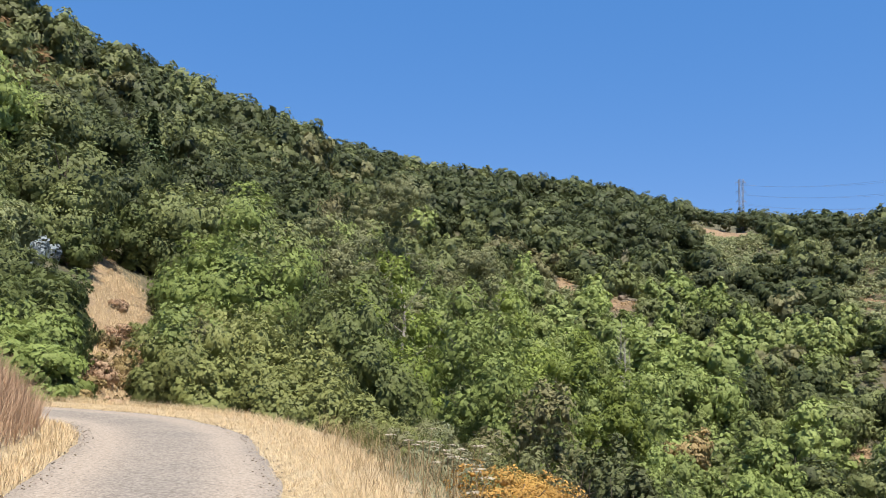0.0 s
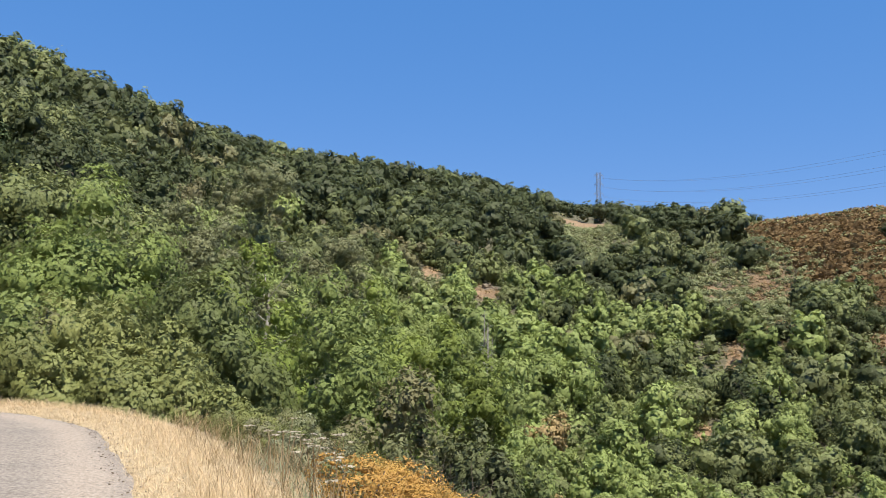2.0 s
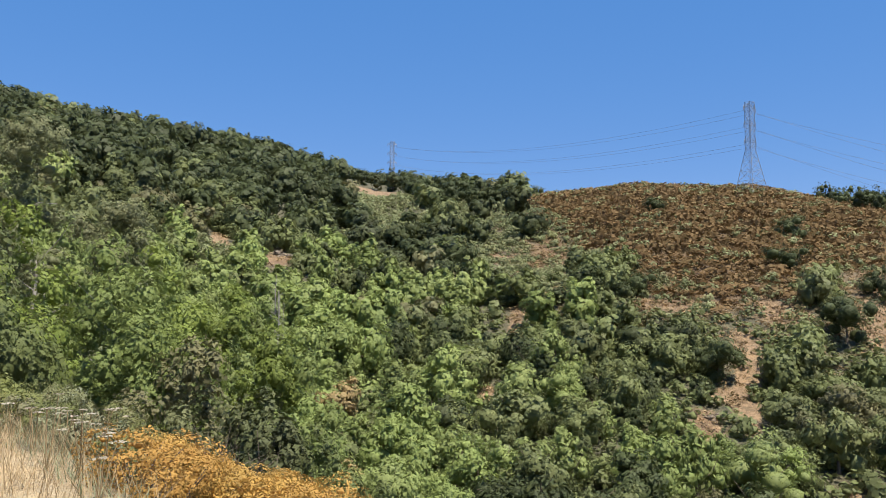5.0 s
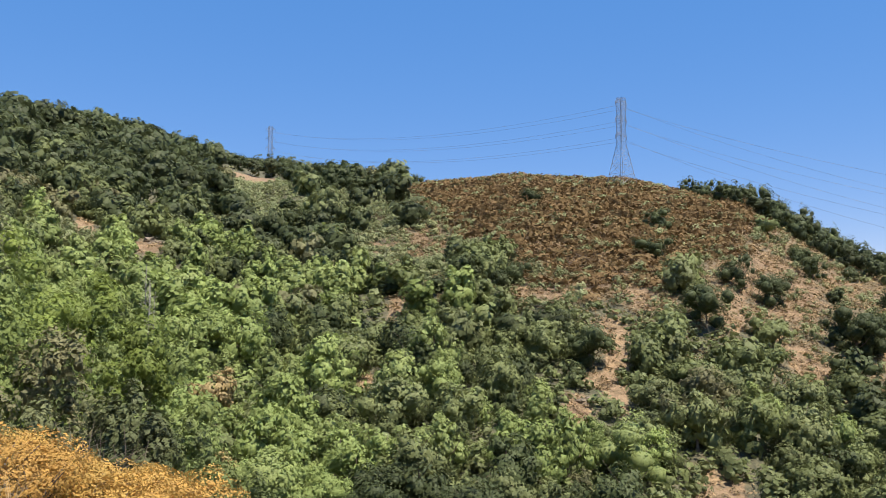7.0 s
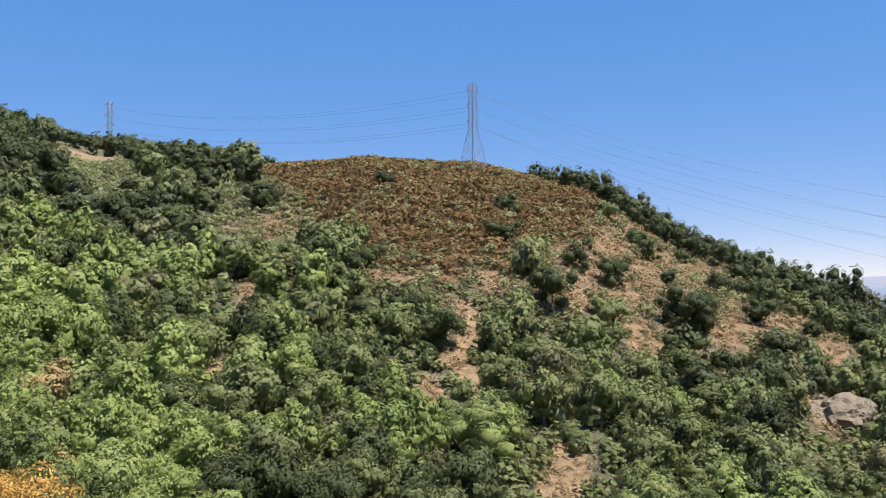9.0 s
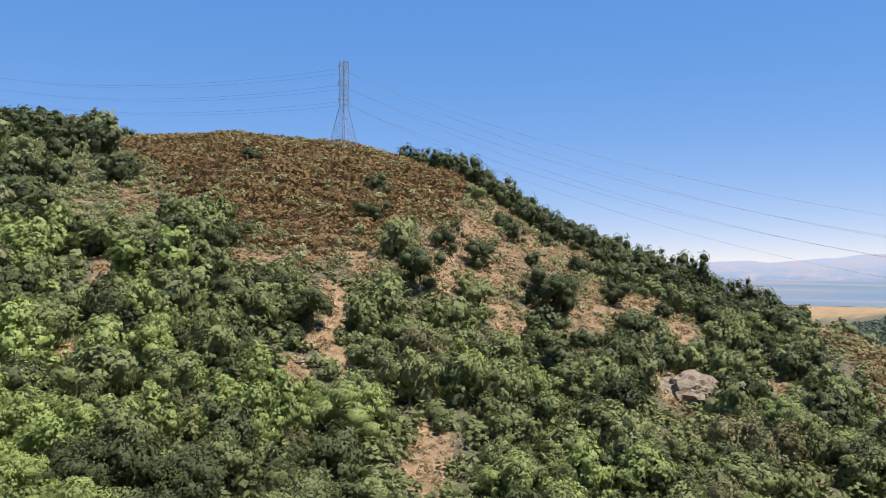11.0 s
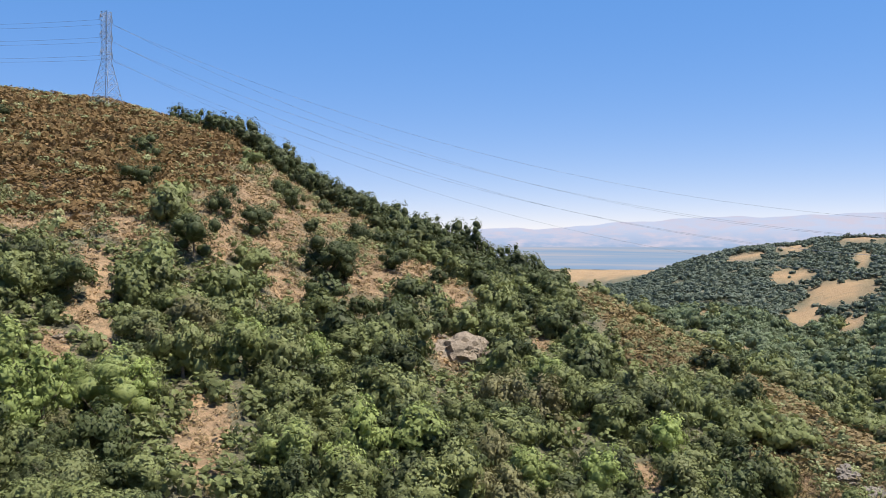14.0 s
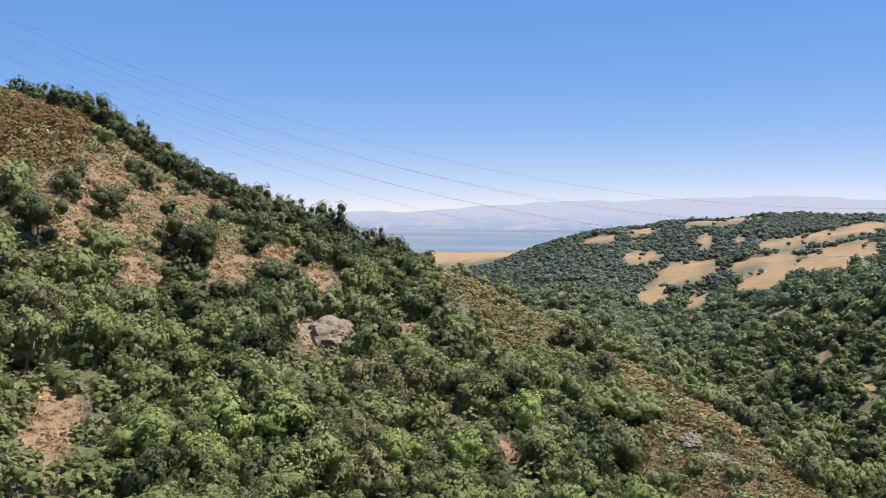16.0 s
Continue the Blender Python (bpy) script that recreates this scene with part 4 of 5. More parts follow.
sow_low("scrub", 2.6, scrub_chance, 70, 500, -32, 104, SCRUB, "scrub", "grey-green coastal scrub on the dry slope", (0.65, 1.4))
sow_low("chamise", 1.3, heath_chance, 120, 320, 70, 104, HEATHER, "olive_heath", "olive-brown heath on the low spur", (0.7, 1.7))
sow_low("chamise", 1.75, heath_chance, 110, 460, -34, 70, CHAMISE, "chamise_heath", "rust-brown chamise covering the hilltop", (0.65, 2.0))

sow_low("chamise", 1.15, dry_chance, 100, 420, 0, 84, DRY, "dry_brush", "low tan dry brush on bare slopes", (0.2, 0.8), 1)


sow_low("chamise", 2.1, dry_chance, 100, 420, 20, 84, HEATHER, "olive_tufts", "low olive-brown tufts on bare slopes", (0.3, 0.9), 1)


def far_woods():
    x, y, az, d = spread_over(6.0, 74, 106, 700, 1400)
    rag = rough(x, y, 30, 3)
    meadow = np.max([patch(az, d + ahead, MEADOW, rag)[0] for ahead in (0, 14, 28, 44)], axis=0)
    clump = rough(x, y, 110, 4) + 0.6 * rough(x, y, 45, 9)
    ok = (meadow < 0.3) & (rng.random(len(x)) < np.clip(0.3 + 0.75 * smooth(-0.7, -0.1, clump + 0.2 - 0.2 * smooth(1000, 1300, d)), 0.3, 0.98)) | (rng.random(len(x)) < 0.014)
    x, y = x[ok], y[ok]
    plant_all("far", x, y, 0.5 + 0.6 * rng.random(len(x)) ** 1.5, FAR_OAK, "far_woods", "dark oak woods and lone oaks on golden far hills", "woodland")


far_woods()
# ---- pylons and cables ----


def bar(a, b, w):
    """A square steel bar from a to b."""
    return tube([a, (np.asarray(a) + np.asarray(b)) / 2, b], [w * 0.7, w * 0.7, w * 0.7], 4)


TALL, WAIST, BASE, NECK = 41.6, 20.0, 5.0, 1.5
ARM_HEIGHTS, ARM_REACH = (38.9, 31.2, 23.4), 3.9


def half_width(z):
    return NECK if z >= WAIST else NECK + (BASE - NECK) * (1 - z / WAIST)


def corner(k, z):
    h = half_width(z)
    return np.array([(1, 1), (-1, 1), (-1, -1), (1, -1)][k % 4] + (0,), float) * h + np.array([0, 0, z])


def build_pylon(at, turn):
    ob = thing("pylon", at, "tall grey galvanised steel lattice transmission pylon", "pylon", "pylons on the ridge", turn)
    for k in range(4):
        part("leg", joined([bar(corner(k, -1.5), corner(k, WAIST), 0.20), bar(corner(k, WAIST), corner(k, TALL), 0.17)]), STEEL, ob)
        levels = [0, 5.5, 10.5, 14.6, 18.0, 21.0, 23.4, 25.8, 28.2, 30.6, 33.0, 35.4, 37.6, 39.6, 41.6]
        pieces = []
        for a, b in zip(levels[:-1], levels[1:]):
            pieces += [bar(corner(k, a), corner(k + 1, b), 0.085), bar(corner(k + 1, a), corner(k, b), 0.085), bar(corner(k, b), corner(k + 1, b), 0.085)]
            if a < 10:
                mid = (corner(k, b) + corner(k + 1, b)) / 2
                pieces += [bar((corner(k, a) + corner(k, b)) / 2, mid, 0.07), bar((corner(k + 1, a) + corner(k + 1, b)) / 2, mid, 0.07)]
        part("bracing", joined(pieces), STEEL, ob)
    for z in ARM_HEIGHTS:
        for side in (-1, 1):
            tip = np.array([side * ARM_REACH, 0, z + 0.3])
            pieces = [bar((side * NECK, y, z + dz), tip, 0.10) for y in (-NECK, NECK) for dz in (0, 2.0)]
            for u in (0.35, 0.68):
                p = [np.array((side * NECK, y, z + dz)) * (1 - u) + tip * u for y in (-NECK, NECK) for dz in (0, 2.0)]
                pieces += [bar(p[0], p[2], 0.06), bar(p[1], p[3], 0.06), bar(p[0], p[1], 0.06), bar(p[2], p[3], 0.06)]
            arm = part("crossarm", joined(pieces), STEEL, ob)
            n = np.arange(14)
            string = tube(np.column_stack([np.full(14, tip[0]), np.zeros(14), z + 0.2 - n * 0.14]), np.where(n % 2, 0.16, 0.05), 7)
            part("insulator", string, GLASSY, arm, "brown insulator string")
    return ob


pylon_near, pylon_far, pylon_side = place(44.0, 392, -0.3), place(19.8, 690, -0.5), place(115, 500, -0.5)
pylon_far.z = EYE + 690 * math.tan(radians(8.75))
TURN_NEAR, TURN_FAR, TURN_SIDE = radians(6), radians(-4), radians(38)
pylon = build_pylon(pylon_near, TURN_NEAR)
copy_thing(pylon, pose(*pylon_far, 0, 0, math.degrees(TURN_FAR)))
copy_thing(pylon, pose(*pylon_side, 0, 0, math.degrees(TURN_SIDE)))


def hang(a, b, sag):
    u = np.linspace(0, 1, 49)[:, None]
    p = np.asarray(a) * (1 - u) + np.asarray(b) * u
    p[:, 2] -= (4 * sag * u * (1 - u))[:, 0]
    tagged(new("power_cable", mesh_of("power_cable", *tube(p, np.full(49, 0.042), 5), CABLE)), "thin dark aluminium power cable between the pylons", "cable", "power cables")


def arm_end(foot, turn, side, z):
    return np.array(foot) + np.array([side * ARM_REACH * math.cos(turn), side * ARM_REACH * math.sin(turn), z - 1.6])


for side in (-1, 1):
    for z in ARM_HEIGHTS:
        hang(arm_end(pylon_near, TURN_NEAR, side, z), arm_end(pylon_far, TURN_FAR, side, z), 10.5)
        hang(arm_end(pylon_near, TURN_NEAR, side, z), arm_end(pylon_side, TURN_SIDE, side, z), 44 + 4 * side)
# ---- beside the road ----


def shrub(name, az, d, top, width, mat, label, category="shrub", group="", lobes=16, sprays=2600, leaf=0.11, cone=0.1, core=0.9, trunk=True, low=0.0, tall=None, spread=0.66, slim=0.6):
    """A tree or bush whose top stands at that rise, in degrees, seen from the road."""
    foot = place(az, d)
    total = tall or max(0.6, EYE + d * math.tan(radians(top)) - foot.z)
    ob = thing(name, foot, label, category, group, rng.uniform(0, 6.28))
    foot_of_crown = total * low - 0.15
    if trunk:
        part("trunk", stem(total * 0.55, 0.025 * total + 0.04, 5, width * 0.3, 0.25), BARK, ob, "grey-brown trunk with limbs")
    near = d < 60
    part("crown", crown(width, total - foot_of_crown, foot_of_crown, lobes, int(sprays * 1.35) if near else sprays, leaf * (1.12 if near else 1), core * (0.68 if near else 0.9), cone, spread, slim), mat, ob)
    return ob


SLOPE = "trees below the road bend"
shrub("bay_tree", -14.9, 44, 10.4, 8.2, BAY_NEAR, "large leafy bay laurel behind the road bend", "tree", SLOPE, 22, 8000, 0.12, 0.25, 0.88, low=0.1)
shrub("oak_tree", -11.2, 52, 6.6, 5.0, OAK_NEAR, "shaded live oak behind the bay laurel", "tree", SLOPE, 16, 3600, 0.13, 0.2, 0.85, low=0.1)
shrub("oak_tree", -6.0, 37, 5.1, 6.7, OAK_NEAR, "broad deep green live oak below the road", "tree", SLOPE, 20, 7500, 0.11, 0.15, 0.9, low=0.05)
shrub("bay_tree", -3.0, 47, 6.5, 6.2, BRIGHT_BAY, "bright yellow-green bay laurel behind the live oak", "tree", SLOPE, 20, 7000, 0.12, 0.2, 0.9, low=0.1)
shrub("bay_tree", 2.6, 36, 2.5, 5.0, BAY_NEAR, "dense green bay laurel in the canyon mouth", "tree", SLOPE, 18, 6500, 0.11, 0.15, 0.9, low=0.05)
shrub("bay_tree", 1.4, 54, 4.6, 6.0, BAY_NEAR, "tall bay laurel in the canyon mouth", "tree", SLOPE, 18, 5500, 0.13, 0.25, 0.9, low=0.05)
shrub("bay_tree", 5.6, 55, 4.0, 6.2, BRIGHT_BAY, "rounded bay laurel in the canyon mouth", "tree", SLOPE, 18, 5500, 0.13, 0.2, 0.9, low=0.05)
shrub("bay_tree", 9.0, 57, 1.8, 5.8, BRIGHT_BAY, "pale green bay laurel in the canyon mouth", "tree", SLOPE, 16, 4500, 0.14, 0.3, 0.9, low=0.05)
shrub("oak_tree", 5.4, 38, -2.2, 4.2, OAK_NEAR, "small live oak above the gully", "tree", SLOPE, 16, 3800, 0.11, 0.1, 0.9, low=0.05)
shrub("bay_tree", 12.2, 58, -0.6, 5.6, BRIGHT_BAY, "young bay laurel in the canyon", "tree", SLOPE, 16, 3800, 0.14, 0.3, 0.9)
shrub("bay_tree", 14.8, 54, -2.6, 4.6, BAY_NEAR, "young bay laurel in the canyon", "tree", SLOPE, 16, 3400, 0.14, 0.3, 0.9)
shrub("madrone_tree", 7.0, 34, -1.6, 3.2, MADRONE, "brownish half-dry madrone above the gully", "tree", SLOPE, 14, 2600, 0.10, 0.1, 0.7)

THICKET = "thicket along the road"
for az, d, top, w in ((-18.0, 27.5, -1.0, 2.4), (-16.6, 28, 0.9, 4.0), (-13.8, 28.6, 2.5, 4.6), (-11.2, 28, 1.9, 4.2), (-8.8, 26.8, 0.0, 4.0),
                      (-6.6, 25.4, -1.6, 3.6), (-4.9, 23.8, -3.0, 3.0), (-3.4, 22.0, -4.3, 2.6), (-4.4, 20.4, -4.6, 2.2), (-3.1, 18.6, -5.8, 2.0), (-2.0, 17.0, -7.0, 1.7), (-1.6, 19.2, -5.6, 2.0), (-15.2, 26.2, -0.6, 3.0), (-10.0, 25.6, -0.9, 3.4)):
    shrub("thicket_bush", az, d, top, w * 0.9, BROOM, "olive green broom-like bush at the road edge", "bush", THICKET, 16, 3600, 0.075, 0.05, 0.9)
shrub("bay_bush", -16.6, 31, 2.7, 3.4, BAY_NEAR, "bright green sapling behind the thicket", "bush", THICKET, 14, 2600, 0.10, 0.2, 0.85)
shrub("thicket_bush", -12.4, 31, 2.9, 3.6, BROOM, "yellow-green bush behind the thicket", "bush", THICKET, 14, 2600, 0.09, 0.2, 0.85)

TRAIL = "dry bushes"
UPHILL = "bushes above the road bend"
for az, d, top, w, mat in ((-28.6, 29, 1.2, 5.2, BAY_NEAR), (-25.4, 29.5, -0.2, 3.8, BAY_NEAR), (-25.2, 31, 0.6, 3.0, BAY_NEAR), (-30.6, 34, 4.2, 6.0, OAK_NEAR), (-26.6, 36, 4.2, 5.0, OAK_NEAR),
                           (-25.6, 40, 3.6, 4.0, OAK_NEAR), (-32.5, 30, 2.0, 5.0, BAY_NEAR), (-17.0, 38, 1.6, 3.4, MADRONE),
                           (-27.0, 28, -1.2, 3.6, BAY_NEAR), (-25.2, 28.2, -1.8, 2.6, BAY_NEAR), (-29.2, 33, 3.0, 4.6, BAY_NEAR), (-26.6, 32, 2.2, 4.2, BAY_NEAR), (-26.0, 35, 2.4, 3.6, OAK_NEAR)):
    shrub("laurel_bush" if mat is BAY_NEAR else "oak_bush", az, d, top, w, mat,
          "bright green leafy bush above the road bend" if mat is BAY_NEAR else "dark green oak scrub above the road bend", "bush", UPHILL, 18, 4200, 0.11, 0.1, 0.9)
for az, d, w in ((-26.0, 48, 2.2), (-25.2, 66, 3.0), (-28.9, 55, 4.0), (-17.4, 62, 4.0), (-25.2, 50, 2.2), (-30.5, 48, 4.5), (-17.6, 54, 2.6)):
    shrub("oak_bush", az, d, 0, w, SCRUB if w < 3 else OAK_NEAR, "low oak scrub beside the dry trail", "bush", UPHILL, 12, 1800, 0.13, tall=w * 0.75)
for _ in range(34):
    az, d = rng.uniform(-33, -25.2) if rng.random() < 0.72 else rng.uniform(-17.6, -15.5), rng.uniform(37, 64)
    w = rng.uniform(2.6, 4.6)
    if -27.9 < az and d < 62 and az < -24.8:
        continue
    shrub("oak_bush", az, d, 0, w, (OAK_NEAR, SCRUB, BROOM)[rng.integers(0, 3)], "rounded green scrub oak on the hillside", "bush", UPHILL, 12, 1300, 0.15, tall=w * 0.8)
for az, d, w, h in ((-25.2, 36, 2.0, 1.8), (-25.2, 44, 2.0, 1.8), (-18.2, 40, 2.0, 1.8), (-18.3, 33, 1.6, 1.4), (-24.9, 31, 1.6, 1.3), (-18.0, 50, 2.4, 2.2)):
    shrub("oak_bush", az, d, 0, w, OAK_NEAR, "rounded green scrub oak beside the dry trail", "bush", UPHILL, 12, 1500, 0.12, tall=h)
for az, d, w, h in ((-24.6, 60, 3.0, 2.6), (-22.6, 70, 3.8, 3.6), (-20.6, 69, 4.0, 3.8), (-18.2, 58, 3.2, 3.0), (-25.4, 48, 2.4, 2.0), (-17.6, 44, 2.4, 2.2), (-23.4, 66, 4.2, 4.0), (-21.4, 70, 4.5, 4.5), (-19.4, 70, 4.5, 4.5)):
    shrub("oak_bush", az, d, 0, w, OAK_NEAR, "rounded green scrub oak above the dry trail", "bush", UPHILL, 14, 2000, 0.14, tall=h)
shrub("silver_bush", -26.2, 47, 6.5, 1.6, SAGE, "silvery blue-grey leafy shrub", "bush", "", 9, 900, 0.07, cone=0.5, core=0.5, low=0.5)
for az, d, w in ((-20.9, 37, 1.2), (-22.3, 40, 1.5), (-20.6, 43, 1.6), (-22.6, 46, 1.1), (-20.3, 50, 1.4), (-21.6, 33, 1.4), (-20.4, 31, 1.7), (-22.4, 30.5, 1.3), (-21.3, 55, 1.2)):
    shrub("dry_bush", az, d, 0, w, (PINKSTRAW, RUST, BROOM)[int(w * 10) % 3], "small dry brown bush on the grassy bank", "bush", TRAIL, 8, 900, 0.06, core=0.4, tall=w * 0.55, trunk=False, spread=0.85)

for _ in range(38):
    az, d, w = rng.uniform(-23.2, -19.6), rng.uniform(27, 50), rng.uniform(0.5, 1.3)
    shrub("dry_bush", az, d, 0, w, (PINKSTRAW, RUST, HEATHER)[rng.integers(0, 3)], "small dry brown bush on the grassy bank", "bush", TRAIL, 7, 420, 0.06, core=0.3, tall=w * 0.6, trunk=False, spread=0.85)

GULLY = "bushes over the gully"
for name, az, d, top, w, mat, label in (
        ("scrub_bush", -1.6, 20.0, -4.7, 2.4, COYOTE, "grey-green coyote brush below the verge"),
        ("scrub_bush", 0.4, 19.5, -5.4, 2.2, COYOTE, "grey-green coyote brush below the verge"),
        ("scrub_bush", 2.8, 27, -4.8, 3.0, MADRONE, "brownish brush below the verge"),
        ("dark_bush", 11.3, 22, -5.2, 2.3, JUNIPER, "dense dark green juniper-like bush at the gully"),
        ("dark_bush", 12.4, 20.5, -7.0, 1.6, JUNIPER, "dense dark green juniper-like bush at the gully"),
        ("scrub_bush", 9.4, 28, -5.6, 2.4, COYOTE, "grey-green brush at the gully"),
        ("scrub_bush", 14.6, 33, -7.2, 2.6, OAK_NEAR, "blue-green brush at the gully"),
        ("scrub_bush", 16.6, 31, -9.2, 2.4, OAK_NEAR, "blue-green brush at the gully"),
        ("rust_bush", 17.6, 34, -10.6, 1.7, BROOM, "yellowish brush at the gully"),
        ("scrub_bush", 6.4, 25, -6.0, 2.4, COYOTE, "grey-green brush at the gully"),
        ("scrub_bush", 19.5, 38, -11, 3.2, OAK_NEAR, "green brush at the gully")):
    shrub(name, az, d, top, w, mat, label, "bush", GULLY, 12, 2000, 0.075)


shrub("drying_tree", 16.3, 122, 0, 6.6, RUST, "tan drying tree among green crowns", "tree", "", 14, 1100, 0.26, 0.1, 0.7, low=0.0, tall=7)
shrub("drying_tree", 17.4, 99, 0, 4.2, RUST, "yellowing tree among green crowns", "tree", "", 12, 900, 0.22, 0.1, 0.7, low=0.0, tall=4.6)


def dead_bush(az, d, size):
    """Bare grey twigs."""
    ob = thing("dead_bush", place(az, d), "leafless grey-brown twiggy dead bush", "bush")
    pieces = []
    for _ in range(90):
        a, b = unit(rng.normal(size=3) + (0, 0, 0.7)) * size * rng.uniform(0.4, 1), rng.normal(size=3) * size * 0.1
        pieces.append(tube([b * 0.3 + (0, 0, -0.1), a * 0.5 + b, a], [0.014, 0.009, 0.003], 4))
    part("twig_mass", joined(pieces), BARK, ob)


dead_bush(8.0, 19.0, 2.1)
dead_bush(9.6, 19.5, 1.9)
dead_bush(6.7, 18.4, 1.6)
dead_bush(15.5, 19, 0.7)


def tall_madrone(az, d, top, width):
    foot = place(az, d)
    total = EYE + d * math.tan(radians(top)) - foot.z
    ob = thing("madrone_tree", foot, "tall open olive-brown madrone with pale bare limbs", "tree", "tall trees on the hillside", rng.uniform(0, 6.28))
    part("trunk", stem(total * 0.62, 0.3, 20, width * 0.45, 0.2, 0.3), GREY_WOOD, ob, "pale trunk with forking limbs")
    for k in range(26):
        v = unit(rng.normal(size=3)) * rng.uniform(0.3, 1) ** 0.5
        x, y, z = v[0] * width * 0.36, v[1] * width * 0.36, total * (0.5 + 0.4 * v[2])
        size = width * rng.uniform(0.32, 0.5)
        part("crown", crown(size, size * 0.8, z - size * 0.3, 8, 720, 0.15, 0.5, 0.1, 0.72), FEATHER, ob, at=(x, y, 0))


tall_madrone(-3.4, 92, 13.4, 12)
tall_madrone(-8.6, 84, 9.6, 9)
tall_madrone(1.6, 88, 11.0, 9)
tall_madrone(-6.0, 80, 8.2, 8)


def fir(az, d, top, width):
    foot = place(az, d)
    total = EYE + d * math.tan(radians(top)) - foot.z
    ob = thing("fir_tree", foot, "dark conical fir tree rising above the oaks", "tree", "fir trees")
    part("trunk", stem(total, 0.3, 0, 1, lean=0.01), BARK, ob)
    n = 2600
    u = rng.random(n) ** 0.7
    whorl = np.round(u * 16) / 16
    r = width / 2 * (1.04 - whorl) * rng.uniform(0.35, 1.0, n) * (0.75 + 0.25 * np.sin(whorl * 90))
    a = rng.uniform(0, 2 * np.pi, n)
    c = np.column_stack([r * np.cos(a), r * np.sin(a), total * (0.12 + 0.88 * whorl) - r * 0.22 + rng.normal(size=n) * 0.12])
    nrm = unit(np.column_stack([np.cos(a) * 0.5, np.sin(a) * 0.5, np.full(n, 0.9)]) + rng.normal(size=(n, 3)) * 0.25)
    part("crown", leaves(c, nrm, 0.36, 0.5), FIR, ob)


fir(-20.2, 112, 15.3, 8)
fir(-23.7, 114, 14.4, 7.5)
fir(-21.9, 108, 12.4, 5)


def snag(az, d, top, tall):
    foot = place(az, d)
    z = EYE + d * math.tan(radians(top)) - tall
    foot.z = min(z, foot.z)
    total = EYE + d * math.tan(radians(top)) - foot.z
    ob = thing("dead_tree", foot, "bare pale grey dead tree trunk", "tree", "dead trees")
    part("trunk", stem(total, 0.16, 46, 1.1, 0.25, 0.03), GREY_WOOD, ob)
    part("side_stem", stem(total * 0.8, 0.1, 26, 0.8, 0.3, 0.05), GREY_WOOD, ob, at=(0.9, 0.2, 0))


snag(-16.5, 118, 12.3, 6)
snag(12.0, 150, 2.9, 9)
snag(12.25, 149, 1.9, 7)


def lone_oak(az, d, width, tall):
    shrub("oak_tree", az, d, 0, width, OAK_DARK, "dark lone live oak on the dry slope", "tree", "lone oaks", 14, 1700, 0.26, 0.15, 0.86, low=-0.08, tall=tall)


for az, d, w, h in ((49.3, 194, 11.5, 9.5), (51.4, 235, 8.5, 9), (53.5, 234, 9, 8), (55.0, 300, 7.5, 6.5), (55.8, 277, 7, 8.5), (58.1, 218, 11, 12), (57.3, 220, 8, 8), (58.9, 222, 8, 9),
                    (62.7, 242, 9, 7), (46.4, 296, 9.5, 7.5), (46.2, 249, 10.5, 6.5), (37.9, 326, 7.5, 5.5), (29.9, 470, 8.5, 6), (41.7, 166, 10, 7.5), (39.2, 173, 8, 6.5), (60.4, 275, 8, 7),
                    (36.9, 215, 8, 6), (57.0, 262, 4, 3.5), (59.4, 232, 7, 7)):
    lone_oak(az, d, w * 1.15, h * 1.1)
for az, d, w, h in ((22.0, 455, 14, 12), (22.9, 436, 14, 13), (23.9, 440, 15, 14), (24.8, 446, 13, 12), (25.6, 433, 12, 9), (26.5, 438, 11, 9), (27.4, 440, 12, 9), (20.9, 500, 13, 12),
                    (19.9, 525, 13, 12), (18.8, 545, 12, 12), (21.4, 476, 12, 10), (17.6, 560, 13, 11), (23.3, 462, 13, 12)):
    shrub("oak_tree", az, d, 0, w, OAK_DARK, "dark old live oak on the saddle below the pylon", "tree", "oaks on the saddle", 13, 420, 0.5, 0.15, 0.88, low=-0.1, tall=h)
for az, d, w, h in ((44.3, 119, 11.5, 10), (45.6, 124, 7, 7), (72.1, 121, 8, 9), (77.2, 128, 8.5, 9), (81.1, 152, 8, 8), (73.3, 178, 8, 8), (59.1, 109, 7, 7), (31.6, 137, 8, 8), (9.0, 131, 9, 9), (69.7, 183, 7, 6)):
    shrub("bay_tree", az, d, 0, w, BAY, "broad yellow-green bay laurel among the oaks", "tree", "bay laurels on the slope", 20, 1500, 0.25, 0.3, 0.84, low=-0.05, tall=h)


for az, d, w, h in ((88.8, 188, 6, 4.5), (90.4, 176, 4.5, 3.4), (92.6, 148, 6, 4.6), (95.4, 146, 4.5, 3.5), (86.4, 204, 6, 5), (84.2, 226, 5, 4), (81.4, 250, 5, 4), (79.2, 268, 5, 4), (94.0, 168, 4, 3),
                    (33.4, 425, 4.5, 2.6), (37.2, 418, 5, 2.6), (40.6, 412, 4.5, 2.4), (35.4, 420, 3.5, 2.0)):
    shrub("oak_bush", az, d, 0, w, OAK, "low green scrub oak standing in brown heath", "bush", "bushes in the heath", 10, 500, 0.3, 0.1, 0.86, low=-0.05, tall=h)


